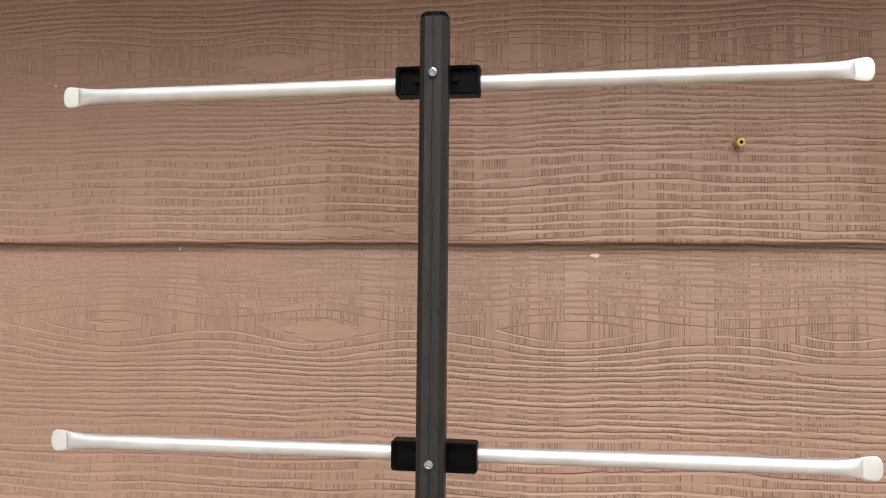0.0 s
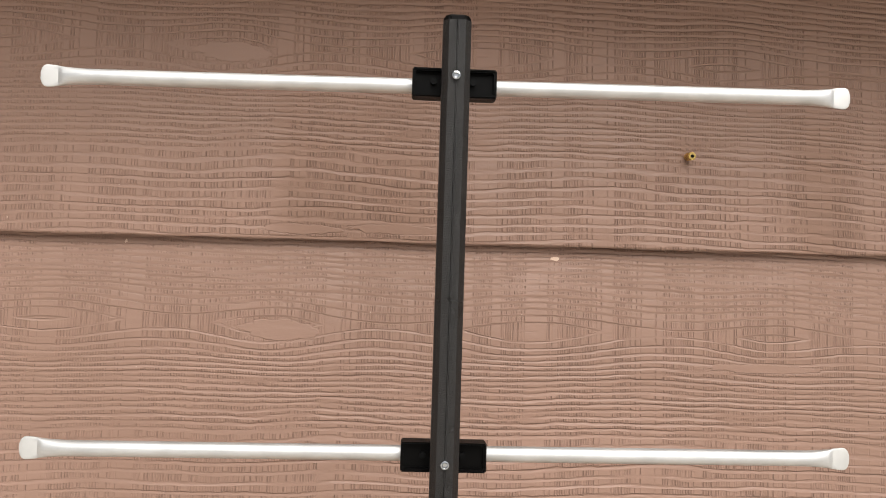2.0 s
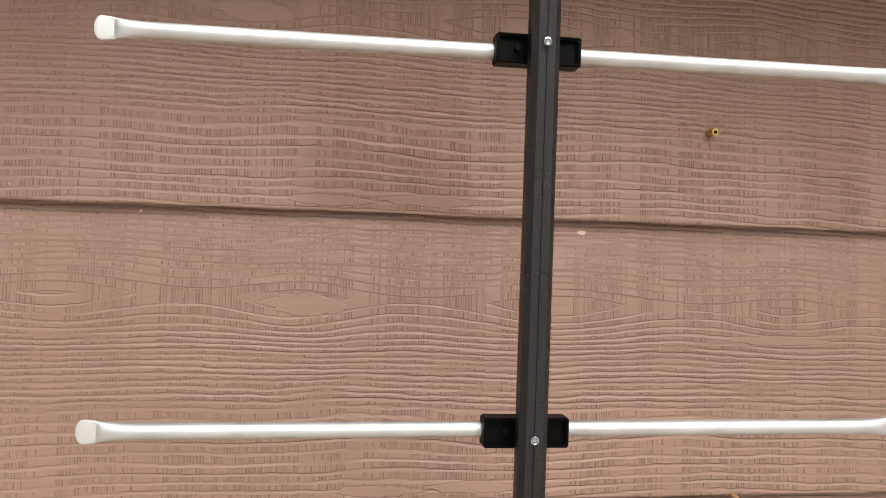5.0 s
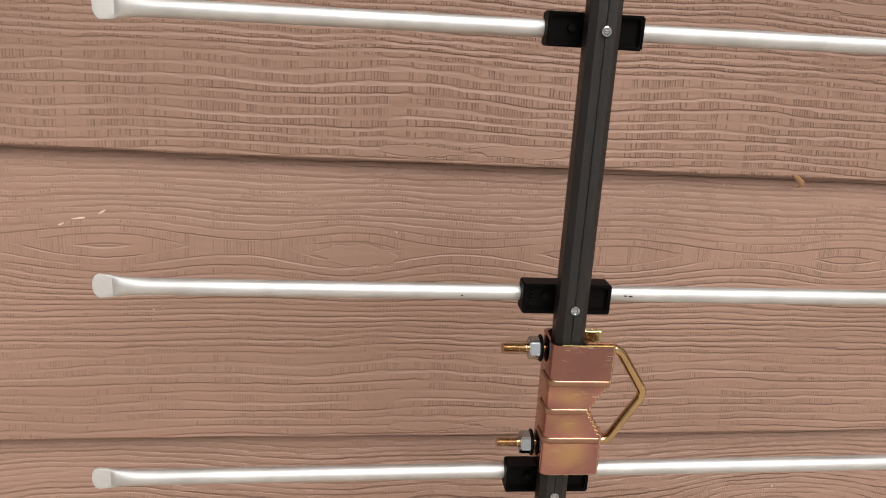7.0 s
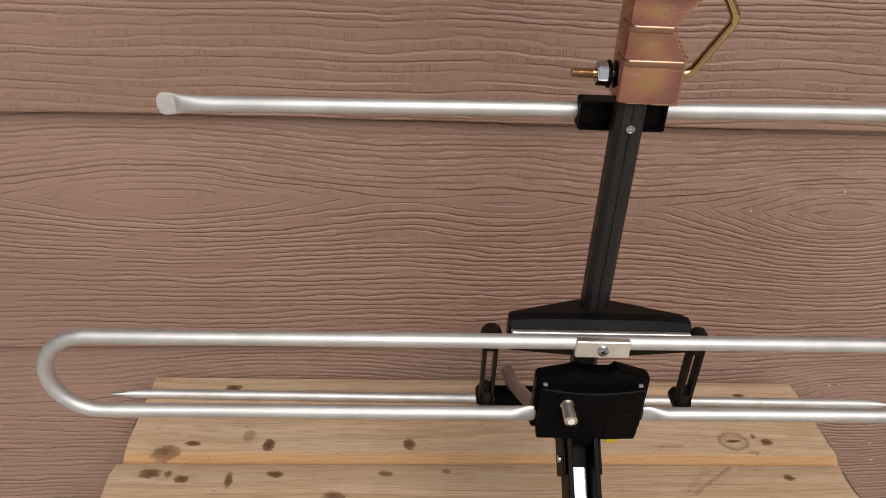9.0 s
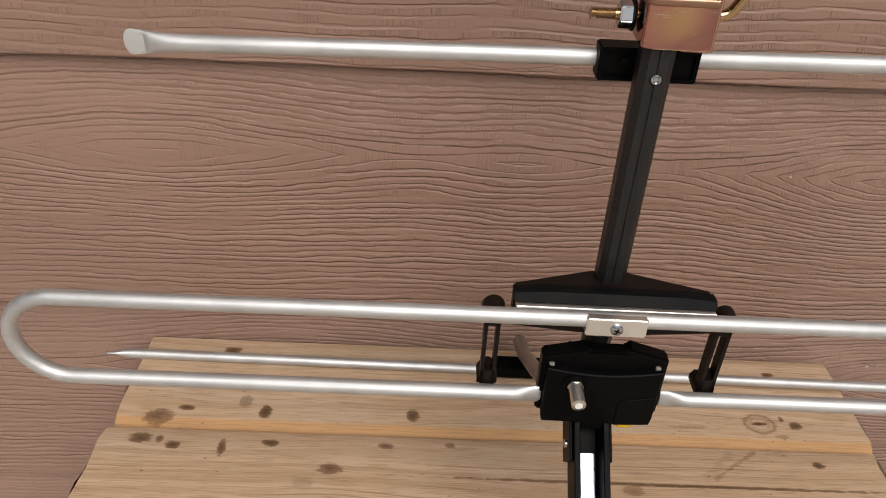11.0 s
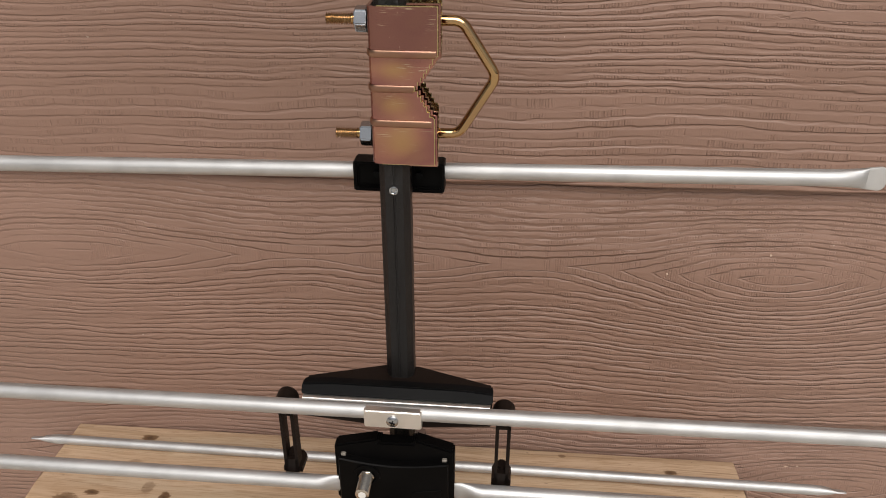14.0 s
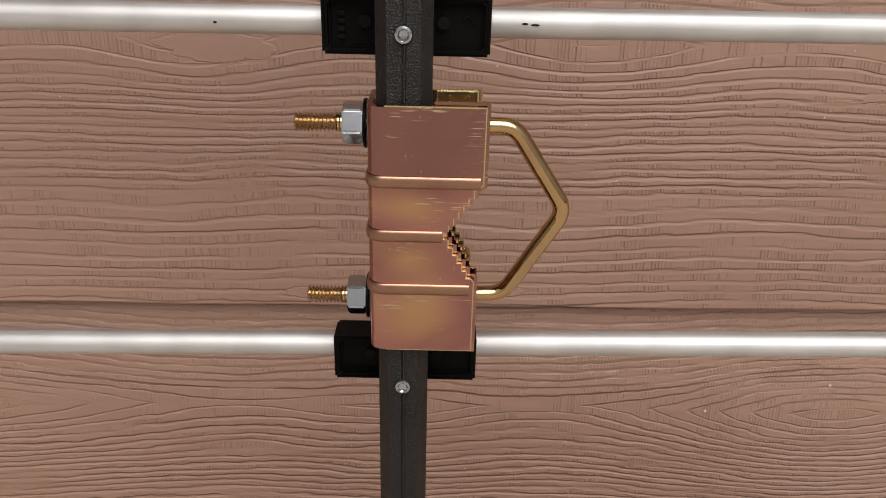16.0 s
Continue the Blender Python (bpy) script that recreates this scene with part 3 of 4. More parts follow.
# ---- antenna ----
antenna = tagged(new("yagi_antenna"), "aluminium yagi television antenna with black boom standing on the wooden table", "antenna")
antenna.matrix_basis = pose(-0.0503, 0.494, TOP, 0.6, -0.38, -2.3)
BOOM_W, BOOM_F, BOOM_B = 0.00925, 0.001, 0.0175
RIVETS = (0.963, 0.713, 0.5495, 0.4197)
HALVES = (0.2785, 0.2810, 0.2900, 0.2980)
OFFSETS = (0.0, 0.0, -0.0015, -0.0025)


def boom_outline():
    w_, f_, b_ = BOOM_W, BOOM_F, BOOM_B
    return [(-w_, f_ + 0.004), (-w_ + 0.0038, f_), (-0.0006, f_), (-0.0005, f_ + 0.0004), (-0.0002, f_ + 0.0004), (0.0, f_ - 0.0004), (0.0006, f_ - 0.0004), (0.0009, f_), (w_ - 0.0038, f_),
            (w_, f_ + 0.004), (w_, b_ - 0.003), (w_ - 0.003, b_), (-w_ + 0.003, b_), (-w_, b_ - 0.003)]


b = bmesh.new()
prism(b, boom_outline(), "z", 0.16, 1.0)
part("boom", b, COAT, antenna, "square boom in dark textured powder coat")
b = bmesh.new()
prism(b, [(x * 0.97, 0.009 + (y - 0.009) * 0.97) for x, y in boom_outline() if abs(x) > 0.001], "z", 0.994, 1.0035)
part("end_cap", soften(b, 0.0012), PLASTIC, antenna)


def rivet(parent, x, y, z, r=0.0031, name="rivet"):
    bm = bmesh.new()
    prof = [(r, -0.0002), (r, 0.0009), (r * 0.88, 0.0016), (r * 0.66, 0.0018), (r * 0.54, 0.0015), (r * 0.44, 0.0010), (r * 0.20, 0.0009)]
    rings = []
    for rr, h in prof:
        rings.append([bm.verts.new((x + rr * math.cos(q), y - h, z + rr * math.sin(q))) for q in (2 * math.pi * k / 20 for k in range(20))])
    for a_, b_ in zip(rings, rings[1:]):
        for k in range(20):
            bm.faces.new((a_[k], a_[(k + 1) % 20], b_[(k + 1) % 20], b_[k]))
    bm.faces.new(rings[-1])
    bmesh.ops.recalc_face_normals(bm, faces=bm.faces[:])
    return part(name, bm, STEEL, parent, "bright hollow rivet")


def director(half):
    """A drawn tube whose ends are pressed flat into rounded paddles."""
    bm = bmesh.new()
    xs = [(0.0, 0.0030, 0.0009, 0.25), (0.0008, 0.0052, 0.0010, 0.25), (0.0018, 0.0066, 0.0011, 0.25), (0.0030, 0.0074, 0.0011, 0.25), (0.0045, 0.0077, 0.0011, 0.25),
          (0.0080, 0.0074, 0.0011, 0.25), (0.0118, 0.0069, 0.0012, 0.25), (0.0130, 0.0066, 0.0024, 0.45), (0.0160, 0.0062, 0.0036, 0.7), (0.0210, 0.0058, 0.0045, 0.9),
          (0.0280, 0.0054, 0.0052, 1.0), (0.0360, 0.0053, 0.0053, 1.0)]
    row = [(x - half, a_, b_, e_) for x, a_, b_, e_ in xs] + [(half - x, a_, b_, e_) for x, a_, b_, e_ in xs[::-1]]
    rings = []
    for x, a_, b_, e_ in row:
        ring = []
        for k in range(32):
            c_, s_ = math.cos(2 * math.pi * k / 32), math.sin(2 * math.pi * k / 32)
            ring.append(bm.verts.new((x, math.copysign(abs(s_) ** e_, s_) * b_, c_ * a_)))
        rings.append(ring)
    for a_, b_ in zip(rings, rings[1:]):
        for k in range(32):
            bm.faces.new((a_[k], a_[(k + 1) % 32], b_[(k + 1) % 32], b_[k]))
    bm.faces.new(rings[0][::-1]), bm.faces.new(rings[-1])
    bmesh.ops.recalc_face_normals(bm, faces=bm.faces[:])
    return bm


def element_clip(z):
    """A black moulded tray, with a pocket each side of the boom, that holds a tube behind it."""
    bm = bmesh.new()
    h, w_, rim = 0.0098, 0.0285, 0.0020
    y0, y1, floor = 0.0195, 0.0340, 0.0240
    xs = (-w_, -w_ + rim, -0.0088, 0.0088, w_ - rim, w_)
    zs = (-h, -h + rim, h - rim, h)
    front = [[bm.verts.new((x, y0, z + q)) for q in zs] for x in xs]
    back = [bm.verts.new((x, y1, z + q)) for x, q in ((-w_, -h), (-w_, h), (w_, h), (w_, -h))]
    for i in range(5):
        for j in range(3):
            ring = [front[i][j], front[i + 1][j], front[i + 1][j + 1], front[i][j + 1]]
            if j == 1 and i in (1, 3):
                deep = [bm.verts.new((v.co.x, floor, v.co.z)) for v in ring]
                for k in range(4):
                    bm.faces.new((ring[k], ring[(k + 1) % 4], deep[(k + 1) % 4], deep[k]))
                bm.faces.new(deep)
            else:
                bm.faces.new(ring)
    bm.faces.new([front[0][j] for j in range(4)] + [back[1], back[0]])
    bm.faces.new([front[5][j] for j in range(4)] + [back[2], back[3]])
    bm.faces.new([front[i][0] for i in range(6)] + [back[3], back[0]])
    bm.faces.new([front[i][3] for i in range(6)] + [back[2], back[1]])
    bm.faces.new(back)
    bmesh.ops.recalc_face_normals(bm, faces=bm.faces[:])
    return soften(bm, 0.0009, 2)


def clip_boss(parent, z):
    for x in (-0.0140, 0.0125):
        bm = bmesh.new()
        rod(bm, (x, 0.0242, z + 0.001), (x, 0.0212, z + 0.001), 0.0022, 14)
        part("boss", bm, COVER, parent)


TUBE_Y = 0.0325
for z, half, off, tilt in zip(RIVETS, HALVES, OFFSETS, (-0.6, -0.4, -0.38, -1.1)):
    e = part("director", director(half), ALU, antenna, "drawn aluminium tube with flattened ends")
    e.matrix_basis = pose(off, TUBE_Y, z, 0, tilt, 0)
    e.data.materials.append(PADDLE)
    for f_ in e.data.polygons:
        f_.material_index = int(abs(f_.center.x) > half - 0.0122)
    clip = part("element_clip", element_clip(z), PLASTIC, antenna, "black moulded plastic tube clip")
    clip_boss(clip, z)
    rivet(antenna, 0.0, BOOM_F, z)

# dark scuffs on the third tube
for x, dz, half in ((0.0405, 0.0006, 0.0011), (0.0440, 0.0003, 0.0016), (-0.0660, -0.0012, 0.0007)):
    sc_ = bmesh.new()
    prism(sc_, [(x + half * math.cos(q), RIVETS[2] + dz + 0.0004 * math.sin(q)) for q in (2 * math.pi * k / 10 for k in range(10))], "y", TUBE_Y - 0.00545, TUBE_Y - 0.0045)
    part("scuff", sc_, PLASTIC_BROWN, antenna, "small dark scuff on the tube")

# moulded size figure on one clip
fc = bpy.data.curves.new("figure", "FONT")
fc.body, fc.size, fc.extrude, fc.align_x, fc.align_y = "2", 0.0055, 0.0002, "CENTER", "CENTER"
fig_src = bpy.data.objects.new("figure_source", fc)
fig_mesh = bpy.data.meshes.new_from_object(fig_src)
bpy.data.objects.remove(fig_src)
fig_mesh.materials.clear()
fig_mesh.materials.append(COVER)
fig = new("figure", fig_mesh)
fig.parent = antenna
fig.matrix_basis = pose(0.0215, 0.0233, RIVETS[2] + 0.002, 90, -75, 0)
tagged(fig, "moulded figure on the plastic clip")
for k in range(4):
    m_ = bmesh.new()
    box(m_, -0.0232, -0.0208, 0.0228, 0.0238, RIVETS[2] - 0.005 + 0.0026 * k, RIVETS[2] - 0.0035 + 0.0026 * k)
    part("moulded_mark", m_, COVER, antenna)

# folded dipole, hanging in front of the boom
UP_Z, LO_Z, DIP_Y, R_T = 0.2716, 0.2045, -0.0255, 0.0053
HALF = 0.3915 - R_T
rb = (UP_Z - LO_Z) / 2


def dipole_path():
    pts = [(-0.058, DIP_Y, LO_Z)]
    for side in (-1, 1):
        cx = side * (HALF - rb)
        arc = [(cx + side * rb * math.cos(q), DIP_Y, (UP_Z + LO_Z) / 2 + rb * math.sin(q)) for q in (radians(-90 + 180 * k / 22) for k in range(23))]
        pts += arc if side < 0 else arc[::-1]
    pts.append((0.058, DIP_Y, LO_Z))
    return pts


d = bmesh.new()
sweep(d, dipole_path(), (0, 1, 0), R_T, None, 24)
DIP_TILT = Matrix.Translation((0, 0, 0.24)) @ pose(0, 0, 0, 0, -0.45, 0) @ Matrix.Translation((0, 0, -0.24))
part("folded_dipole", d, ALU, antenna, "bent aluminium tube of the folded dipole").matrix_basis = DIP_TILT
for side in (-1, 1):
    d = bmesh.new()
    sweep(d, [(side * x, DIP_Y, LO_Z) for x in (0.0582, 0.0550, 0.0515, 0.0480, 0.0450, 0.0420, 0.0400)], (0, 1, 0),
          [0.0053, 0.0056, 0.0062, 0.0068, 0.0072, 0.0070, 0.0066], [0.0053, 0.0050, 0.0042, 0.0031, 0.0026, 0.0024, 0.0018], 24)
    part("flattened_end", d, ALU, antenna, "flattened dull aluminium tube end").matrix_basis = DIP_TILT

# holder that carries the upper arm
HX = 0.0640
h = bmesh.new()
top_view = [(-HX, -0.013), (HX, -0.013), (HX, -0.001), (0.012, 0.016), (-0.012, 0.016), (-HX, -0.001)]
prism(h, top_view, "z", UP_Z - 0.011, UP_Z + 0.0076)
part("dipole_holder", soften(h, 0.0012), PLASTIC_BROWN, antenna, "black moulded dipole holder")
h = bmesh.new()
front = [(-HX - 0.0005, UP_Z + 0.0053), (HX + 0.0005, UP_Z + 0.0053), (HX + 0.0005, UP_Z + 0.0100), (HX - 0.02, UP_Z + 0.0117), (-HX + 0.02, UP_Z + 0.0117), (-HX - 0.0005, UP_Z + 0.0100)]
prism(h, front, "y", -0.0198, -0.0125)
for v in h.verts:
    if v.co.z > UP_Z + 0.007:
        v.co.y += 0.0055
part("holder_lip", soften(h, 0.0008), COVER, antenna, "dark grey sloping plastic lip")
h = bmesh.new()
box(h, -HX + 0.001, HX - 0.001, -0.0225, -0.0135, UP_Z + 0.0018, UP_Z + 0.0050)
part("metal_strip", soften(h, 0.0003, 1), ALU_FLAT, antenna, "thin bright aluminium strip")
h = bmesh.new()
prism(h, [(-HX, UP_Z - 0.009), (HX, UP_Z - 0.009), (HX, UP_Z - 0.0125), (0.02, UP_Z - 0.0165), (-0.02, UP_Z - 0.0165), (-HX, UP_Z - 0.0125)], "y", -0.0205, -0.010)
part("holder_base", soften(h, 0.0006), PLASTIC_BROWN, antenna)
h = bmesh.new()
box(h, -0.0195, 0.0185, -0.0322, -0.0240, UP_Z - 0.0088, UP_Z + 0.0050)
soften(h, 0.0008)
part("tube_saddle", h, ALU_FLAT, antenna, "flat folded aluminium saddle")


def cross_screw(parent, x, y, z, r):
    bm = bmesh.new()
    sweep(bm, [(x, y, z), (x, y - 0.0010, z), (x, y - 0.0018, z), (x, y - 0.0021, z)], (1, 0, 0), [r, r, r * 0.7, r * 0.35], None, 24)
    sc = part("screw", bm, STEEL, parent, "bright cross-head screw")
    # black bars laid on the head for the shade in its cross recess
    for q in (20, 110):
        bm = bmesh.new()
        box(bm, -r * 0.5, r * 0.5, -0.0003, 0.0003, -0.0004, 0.0004)
        o = part("slot_shade", bm, PLASTIC, sc)
        o.matrix_basis = pose(x, y - 0.00205, z, 0, q, 0)
    return sc


cross_screw(antenna, -0.0005, -0.0322, UP_Z - 0.0025, 0.0040)


def spacer(x):
    """A black ladder-shaped spacer between the two arms."""
    bm = bmesh.new()
    for s_ in (-1, 1):
        box(bm, s_ * 0.0049 - 0.0015, s_ * 0.0049 + 0.0015, DIP_Y - 0.004, DIP_Y + 0.005, LO_Z + 0.003, UP_Z - 0.004)
    box(bm, -0.0062, 0.0062, DIP_Y - 0.004, DIP_Y + 0.005, LO_Z + 0.002, LO_Z + 0.014)
    box(bm, -0.0062, 0.0062, DIP_Y - 0.004, DIP_Y + 0.005, UP_Z - 0.014, UP_Z - 0.004)
    for zc, sg in ((UP_Z - 0.0050, 1), (LO_Z + 0.0035, -1)):
        ring = [(0.0095 * math.cos(q), zc + sg * 0.0088 * math.sin(q)) for q in (math.pi * k / 14 for k in range(15))]
        if sg > 0:
            prism(bm, ring, "y", DIP_Y - 0.0045, DIP_Y + 0.006)
        else:
            prism(bm, [(-0.0085, LO_Z + 0.001), (0.0085, LO_Z + 0.001), (0.0085, LO_Z + 0.005), (0.0055, LO_Z + 0.009), (-0.0055, LO_Z + 0.009), (-0.0085, LO_Z + 0.005)], "y", DIP_Y - 0.002, DIP_Y + 0.012)
    rod(bm, (0, DIP_Y + 0.003, LO_Z + 0.013), (0, DIP_Y + 0.003, LO_Z + 0.017), 0.004, 14)
    o = part("spacer", bm, PLASTIC_BROWN, antenna, "black ladder-shaped plastic spacer")
    o.matrix_basis = Matrix.Translation((x, 0.009, 0)) @ Matrix.Diagonal((0.80, 1, 1, 1))
    return o


spacer(-0.0762)
spacer(0.0722)

# terminal box with the cable socket
BX0, BX1, BZ0, BZ1, BF = -0.0425, 0.0400, 0.1910, 0.2405, -0.0330
t = bmesh.new()
prism(t, [(BX0, BZ0), (BX0, BZ1), (-0.012, BZ1 + 0.0075), (-0.012, BZ1 + 0.0045), (0.012, BZ1 + 0.0045), (0.013, BZ1 + 0.0085), (BX1, BZ1), (BX1, BZ0), (BX1 - 0.008, BZ0), (BX1 - 0.008, BZ0 - 0.006), (BX0 + 0.008, BZ0 - 0.006), (BX0 + 0.008, BZ0)], "y", BF + 0.006, -0.0165)
terminal = part("terminal_box", soften(t, 0.0015), PLASTIC, antenna, "black plastic terminal box with cable socket")
t = bmesh.new()
arch = [(BX0 + 0.0035 + (BX1 - BX0 - 0.007) * k / 12, BZ1 - 0.006 - 0.0045 * math.sin(math.pi * k / 12)) for k in range(13)]
prism(t, [(BX1 - 0.0035, BZ0 + 0.001), (BX1 - 0.0045, BZ0 - 0.005), (0.011, BZ0 - 0.0055), (0.010, BZ0 - 0.0115), (-0.011, BZ0 - 0.0115), (-0.0115, BZ0 - 0.005), (BX0 + 0.0045, BZ0 - 0.005), (BX0 + 0.0035, BZ0 + 0.001)] + arch, "y", BF, BF + 0.0065)
part("cover", soften(t, 0.0008, 1), PLASTIC, terminal)
t = bmesh.new()
prism(t, [(0.011, BZ0 - 0.005), (0.011, BZ0 + 0.016), (0.015, BZ0 + 0.018), (BX1 - 0.008, BZ0 + 0.021), (BX1 - 0.008, BZ0 - 0.004)], "y", BF - 0.0007, BF + 0.002)
part("cover_step", soften(t, 0.0003, 1), PLASTIC, terminal)
# grey blocks added in place of openings that show the wood behind
for x in (BX0 + 0.0065, BX1 - 0.0065):
    t = bmesh.new()
    box(t, x - 0.0017, x + 0.0017, BF + 0.0035, BF + 0.0062, BZ1 - 0.0090, BZ1 - 0.0050)
    part("opening_block", soften(t, 0.0005, 1), OPENING_GREY, terminal, "small grey block in place of an opening in the box")
SX, SZ = -0.0195, BZ0 + 0.030
t = bmesh.new()
for r0, r1, ya, yb in ((0.0092, 0.0070, BF - 0.0012, BF + 0.002),):
    ringo = [[(r_ * math.cos(q), y_, r_ * math.sin(q)) for q in (2 * math.pi * k / 28 for k in range(28))] for r_, y_ in ((r0, yb), (r0, ya), (r1, ya), (r1, yb))]
    vs = [[t.verts.new((SX + p[0], p[1], SZ + p[2])) for p in rr] for rr in ringo]
    for a_, b_ in zip(vs, vs[1:]):
        for k in range(28):
            t.faces.new((a_[k], a_[(k + 1) % 28], b_[(k + 1) % 28], b_[k]))
    bmesh.ops.recalc_face_normals(t, faces=t.faces[:])
part("socket_collar", t, PLASTIC, terminal)
t = bmesh.new()
hexa = [(SX + 0.0058 * math.cos(q), SZ + 0.0058 * math.sin(q)) for q in (radians(60 * k) for k in range(6))]
prism(t, hexa, "y", BF - 0.0025, BF + 0.001)
soften(t, 0.0004, 1)
n_th = 22
thread = [(BF - 0.002 - 0.0162 * k / n_th, 0.0047 - (0.00035 if k % 2 else 0.0)) for k in range(n_th + 1)]
sweep(t, [(SX, y, SZ) for y, _ in thread] + [(SX, thread[-1][0] - 0.0004, SZ), (SX, thread[-1][0] - 0.0004, SZ), (SX, thread[-1][0] + 0.002, SZ)][:1], (1, 0, 0), [r_ for _, r_ in thread] + [0.0038], None, 24)
sock = part("cable_socket", t, NICKEL, terminal, "threaded nickel cable socket")
t = bmesh.new()
rod(t, (SX, thread[-1][0] - 0.0003, SZ), (SX, thread[-1][0] - 0.0007, SZ), 0.0026, 16)
part("insulator", t, plain_paint("white_insulator", (0.75, 0.74, 0.70)), sock, "white insulator core")
t = bmesh.new()
box(t, 0.0165, 0.0270, -0.0255, -0.0180, BZ0 - 0.0165, BZ0 - 0.003)
part("tab", soften(t, 0.001), YELLOW, terminal, "small yellow plastic tab")

# hinged foot below the box
HINGE = Matrix.Translation((-0.0035, 0.016, 0.196)) @ pose(0, 0, 0, -52, 0, 0)
f = bmesh.new()
u = [(-0.0145, -0.020), (-0.0125, -0.020), (-0.0125, 0.004), (0.0125, 0.004), (0.0125, -0.020), (0.0145, -0.020), (0.0145, 0.0065), (-0.0145, 0.0065)]
prism(f, u, "z", -0.070, 0.012)
foot = part("hinge_channel", soften(f, 0.0006, 1), PLASTIC, antenna, "black folded hinge channel")
foot.matrix_basis = HINGE
FOOT_LEN = 0.292
f = bmesh.new()
u = [(-0.0120, -0.024), (-0.0078, -0.024), (-0.0070, -0.004), (0.0070, -0.004), (0.0078, -0.024), (0.0120, -0.024), (0.0120, 0.003), (-0.0120, 0.003)]
prism(f, u, "z", -FOOT_LEN, -0.030)
lower = part("foot_channel", soften(f, 0.0006, 1), PLASTIC, foot, "open dark channel of the folded boom")
lower.matrix_basis = pose(0, 0, -0.014, 0, 0, 0)
f = bmesh.new()
prism(f, [(-0.0051, -0.050), (0.0051, -0.050), (0.0051, -0.088), (0.0040, -0.094), (0.0040, -0.14), (-0.0040, -0.14), (-0.0040, -0.094), (-0.0051, -0.088)], "y", -0.0062, -0.0046)
strip = part("reflective_strip", f, STRIP, foot, "bright smooth metal strip")
strip.matrix_basis = lower.matrix_basis
for side in (-1, 1):
    f = bmesh.new()
    sweep(f, [(side * 0.0145, -0.008, -0.058), (side * 0.0158, -0.008, -0.058), (side * 0.0166, -0.008, -0.058)], (0, 1, 0), [0.0032, 0.003, 0.0014], None, 18)
    part("pin", f, STEEL, foot, "bright pin head")

# rear boom folded down on the table, with the reflector
r_ = bmesh.new()
sweep(r_, [(-0.002, 0.012, 0.140), (-0.016, 0.205, 0.030), (-0.018, 0.236, 0.0225)], (1, 0.02, 0), 0.0075, 0.0075, 8)
part("rear_boom", soften(r_, 0.0008, 1), BOOM_GREY, antenna, "folded rear boom in brown grey coat")
q_ = director(0.4450)
ref = part("reflector", q_, ALU, antenna, "long aluminium reflector tube with flat ends")
ref.matrix_basis = pose(-0.013, 0.2065, 0.0054, 57, 0, 0)
k_ = element_clip(0.0)
clip = part("element_clip", k_, PLASTIC, antenna, "black moulded plastic tube clip")
clip.matrix_basis = pose(-0.016, 0.2075, 0.0360, -90, 0, 0)

# mast clamp
CT, CB = 0.5272, 0.4375
CX0, CX1, CF, CK = -0.0102, 0.0268, -0.0022, 0.0270
VZ, VX, VT, VB = 0.4842, 0.0138, 0.4995, 0.4660


def toothed(x_edge, apex, zt, zb, zm, steps=6):
    """Steps from the flange's edge down into the notch and out again."""
    pts = []
    for za, zc, up in ((zt, zm, False), (zm, zb, True)):
        for k in range(steps):
            a_, b_ = k / steps, (k + 1) / steps
            xa = x_edge + (apex - x_edge) * (a_ if not up else 1 - a_)
            xb = x_edge + (apex - x_edge) * (b_ if not up else 1 - b_)
            z0, z1 = za + (zc - za) * a_, za + (zc - za) * b_
            pts += [(xa, z0), (xa, (z0 + z1) / 2 + (z1 - z0) * 0.45), (xb, z1 - (z1 - z0) * 0.02)]
    return pts


def flange(y0, y1, x0, edge, grow=0.0, rise=None):
    """A cheek with a toothed notch; grow lets a plate stand out past another of the same outline."""
    bm = bmesh.new()
    e_ = edge + grow
    top = CT + (grow if rise is None else rise)
    prism(bm, [(x0, top), (e_, top), (e_, VT + 0.002 - grow), (e_ - 0.003, VT - grow)]
          + toothed(e_ - 0.003, VX + grow, VT - 0.0004 - grow * 0.5, VB + 0.0004 + grow * 0.5, VZ)
          + [(e_ - 0.002, VB - 0.001 + grow), (e_ - 0.002, CB - grow), (x0, CB - grow)], "y", y0, y1)
    return bm


def bend(r, back=False):
    """Quarter-round corner of the folded plate, from its web to a cheek."""
    pts = [(CX0 - 0.0018 + r - r * math.cos(q), r - r * math.sin(q)) for q in (math.pi / 2 * k / 8 for k in range(9))]
    return [(x, CK - y) for x, y in pts[::-1]] if back else [(x, CF + y) for x, y in pts]


c = bmesh.new()
prism(c, bend(0.0050) + [(CX0 + 0.0042, CF), (CX0 + 0.0042, CF + 0.0016), (CX0 + 0.0030, CF + 0.0018), (CX0, CF + 0.0048), (CX0, CK - 0.0048), (CX0 + 0.0030, CK - 0.0018), (CX0 + 0.0042, CK - 0.0016), (CX0 + 0.0042, CK)] + bend(0.0050, True), "z", CB, CT)
clamp = part("mast_clamp", c, CHROMATE, antenna, "yellow chromated steel mast clamp with toothed jaws")
c = flange(CF, CF + 0.0018, CX0 + 0.0042, CX1)
two_tone(part("front_cheek", soften(c, 0.0004, 2, 40), CHROMATE, clamp), CUT_AND_LIT, 1, 0.3)
c = flange(CF + 0.0003, CF + 0.0015, CX0 + 0.0042, CX1, 0.00040)
part("cheek_edge", c, CUT_AND_LIT, clamp, "bright yellow cut edge of the cheek")
# the paler edge finish stands in for light reaching the rear cheek
c = flange(CK - 0.0016, CK, CX0 + 0.0042, CX1)
part("rear_cheek", soften(c, 0.0005, 1, 40), CUT_AND_LIT, clamp, "rear cheek with toothed notch, in a paler gold that stands for light")
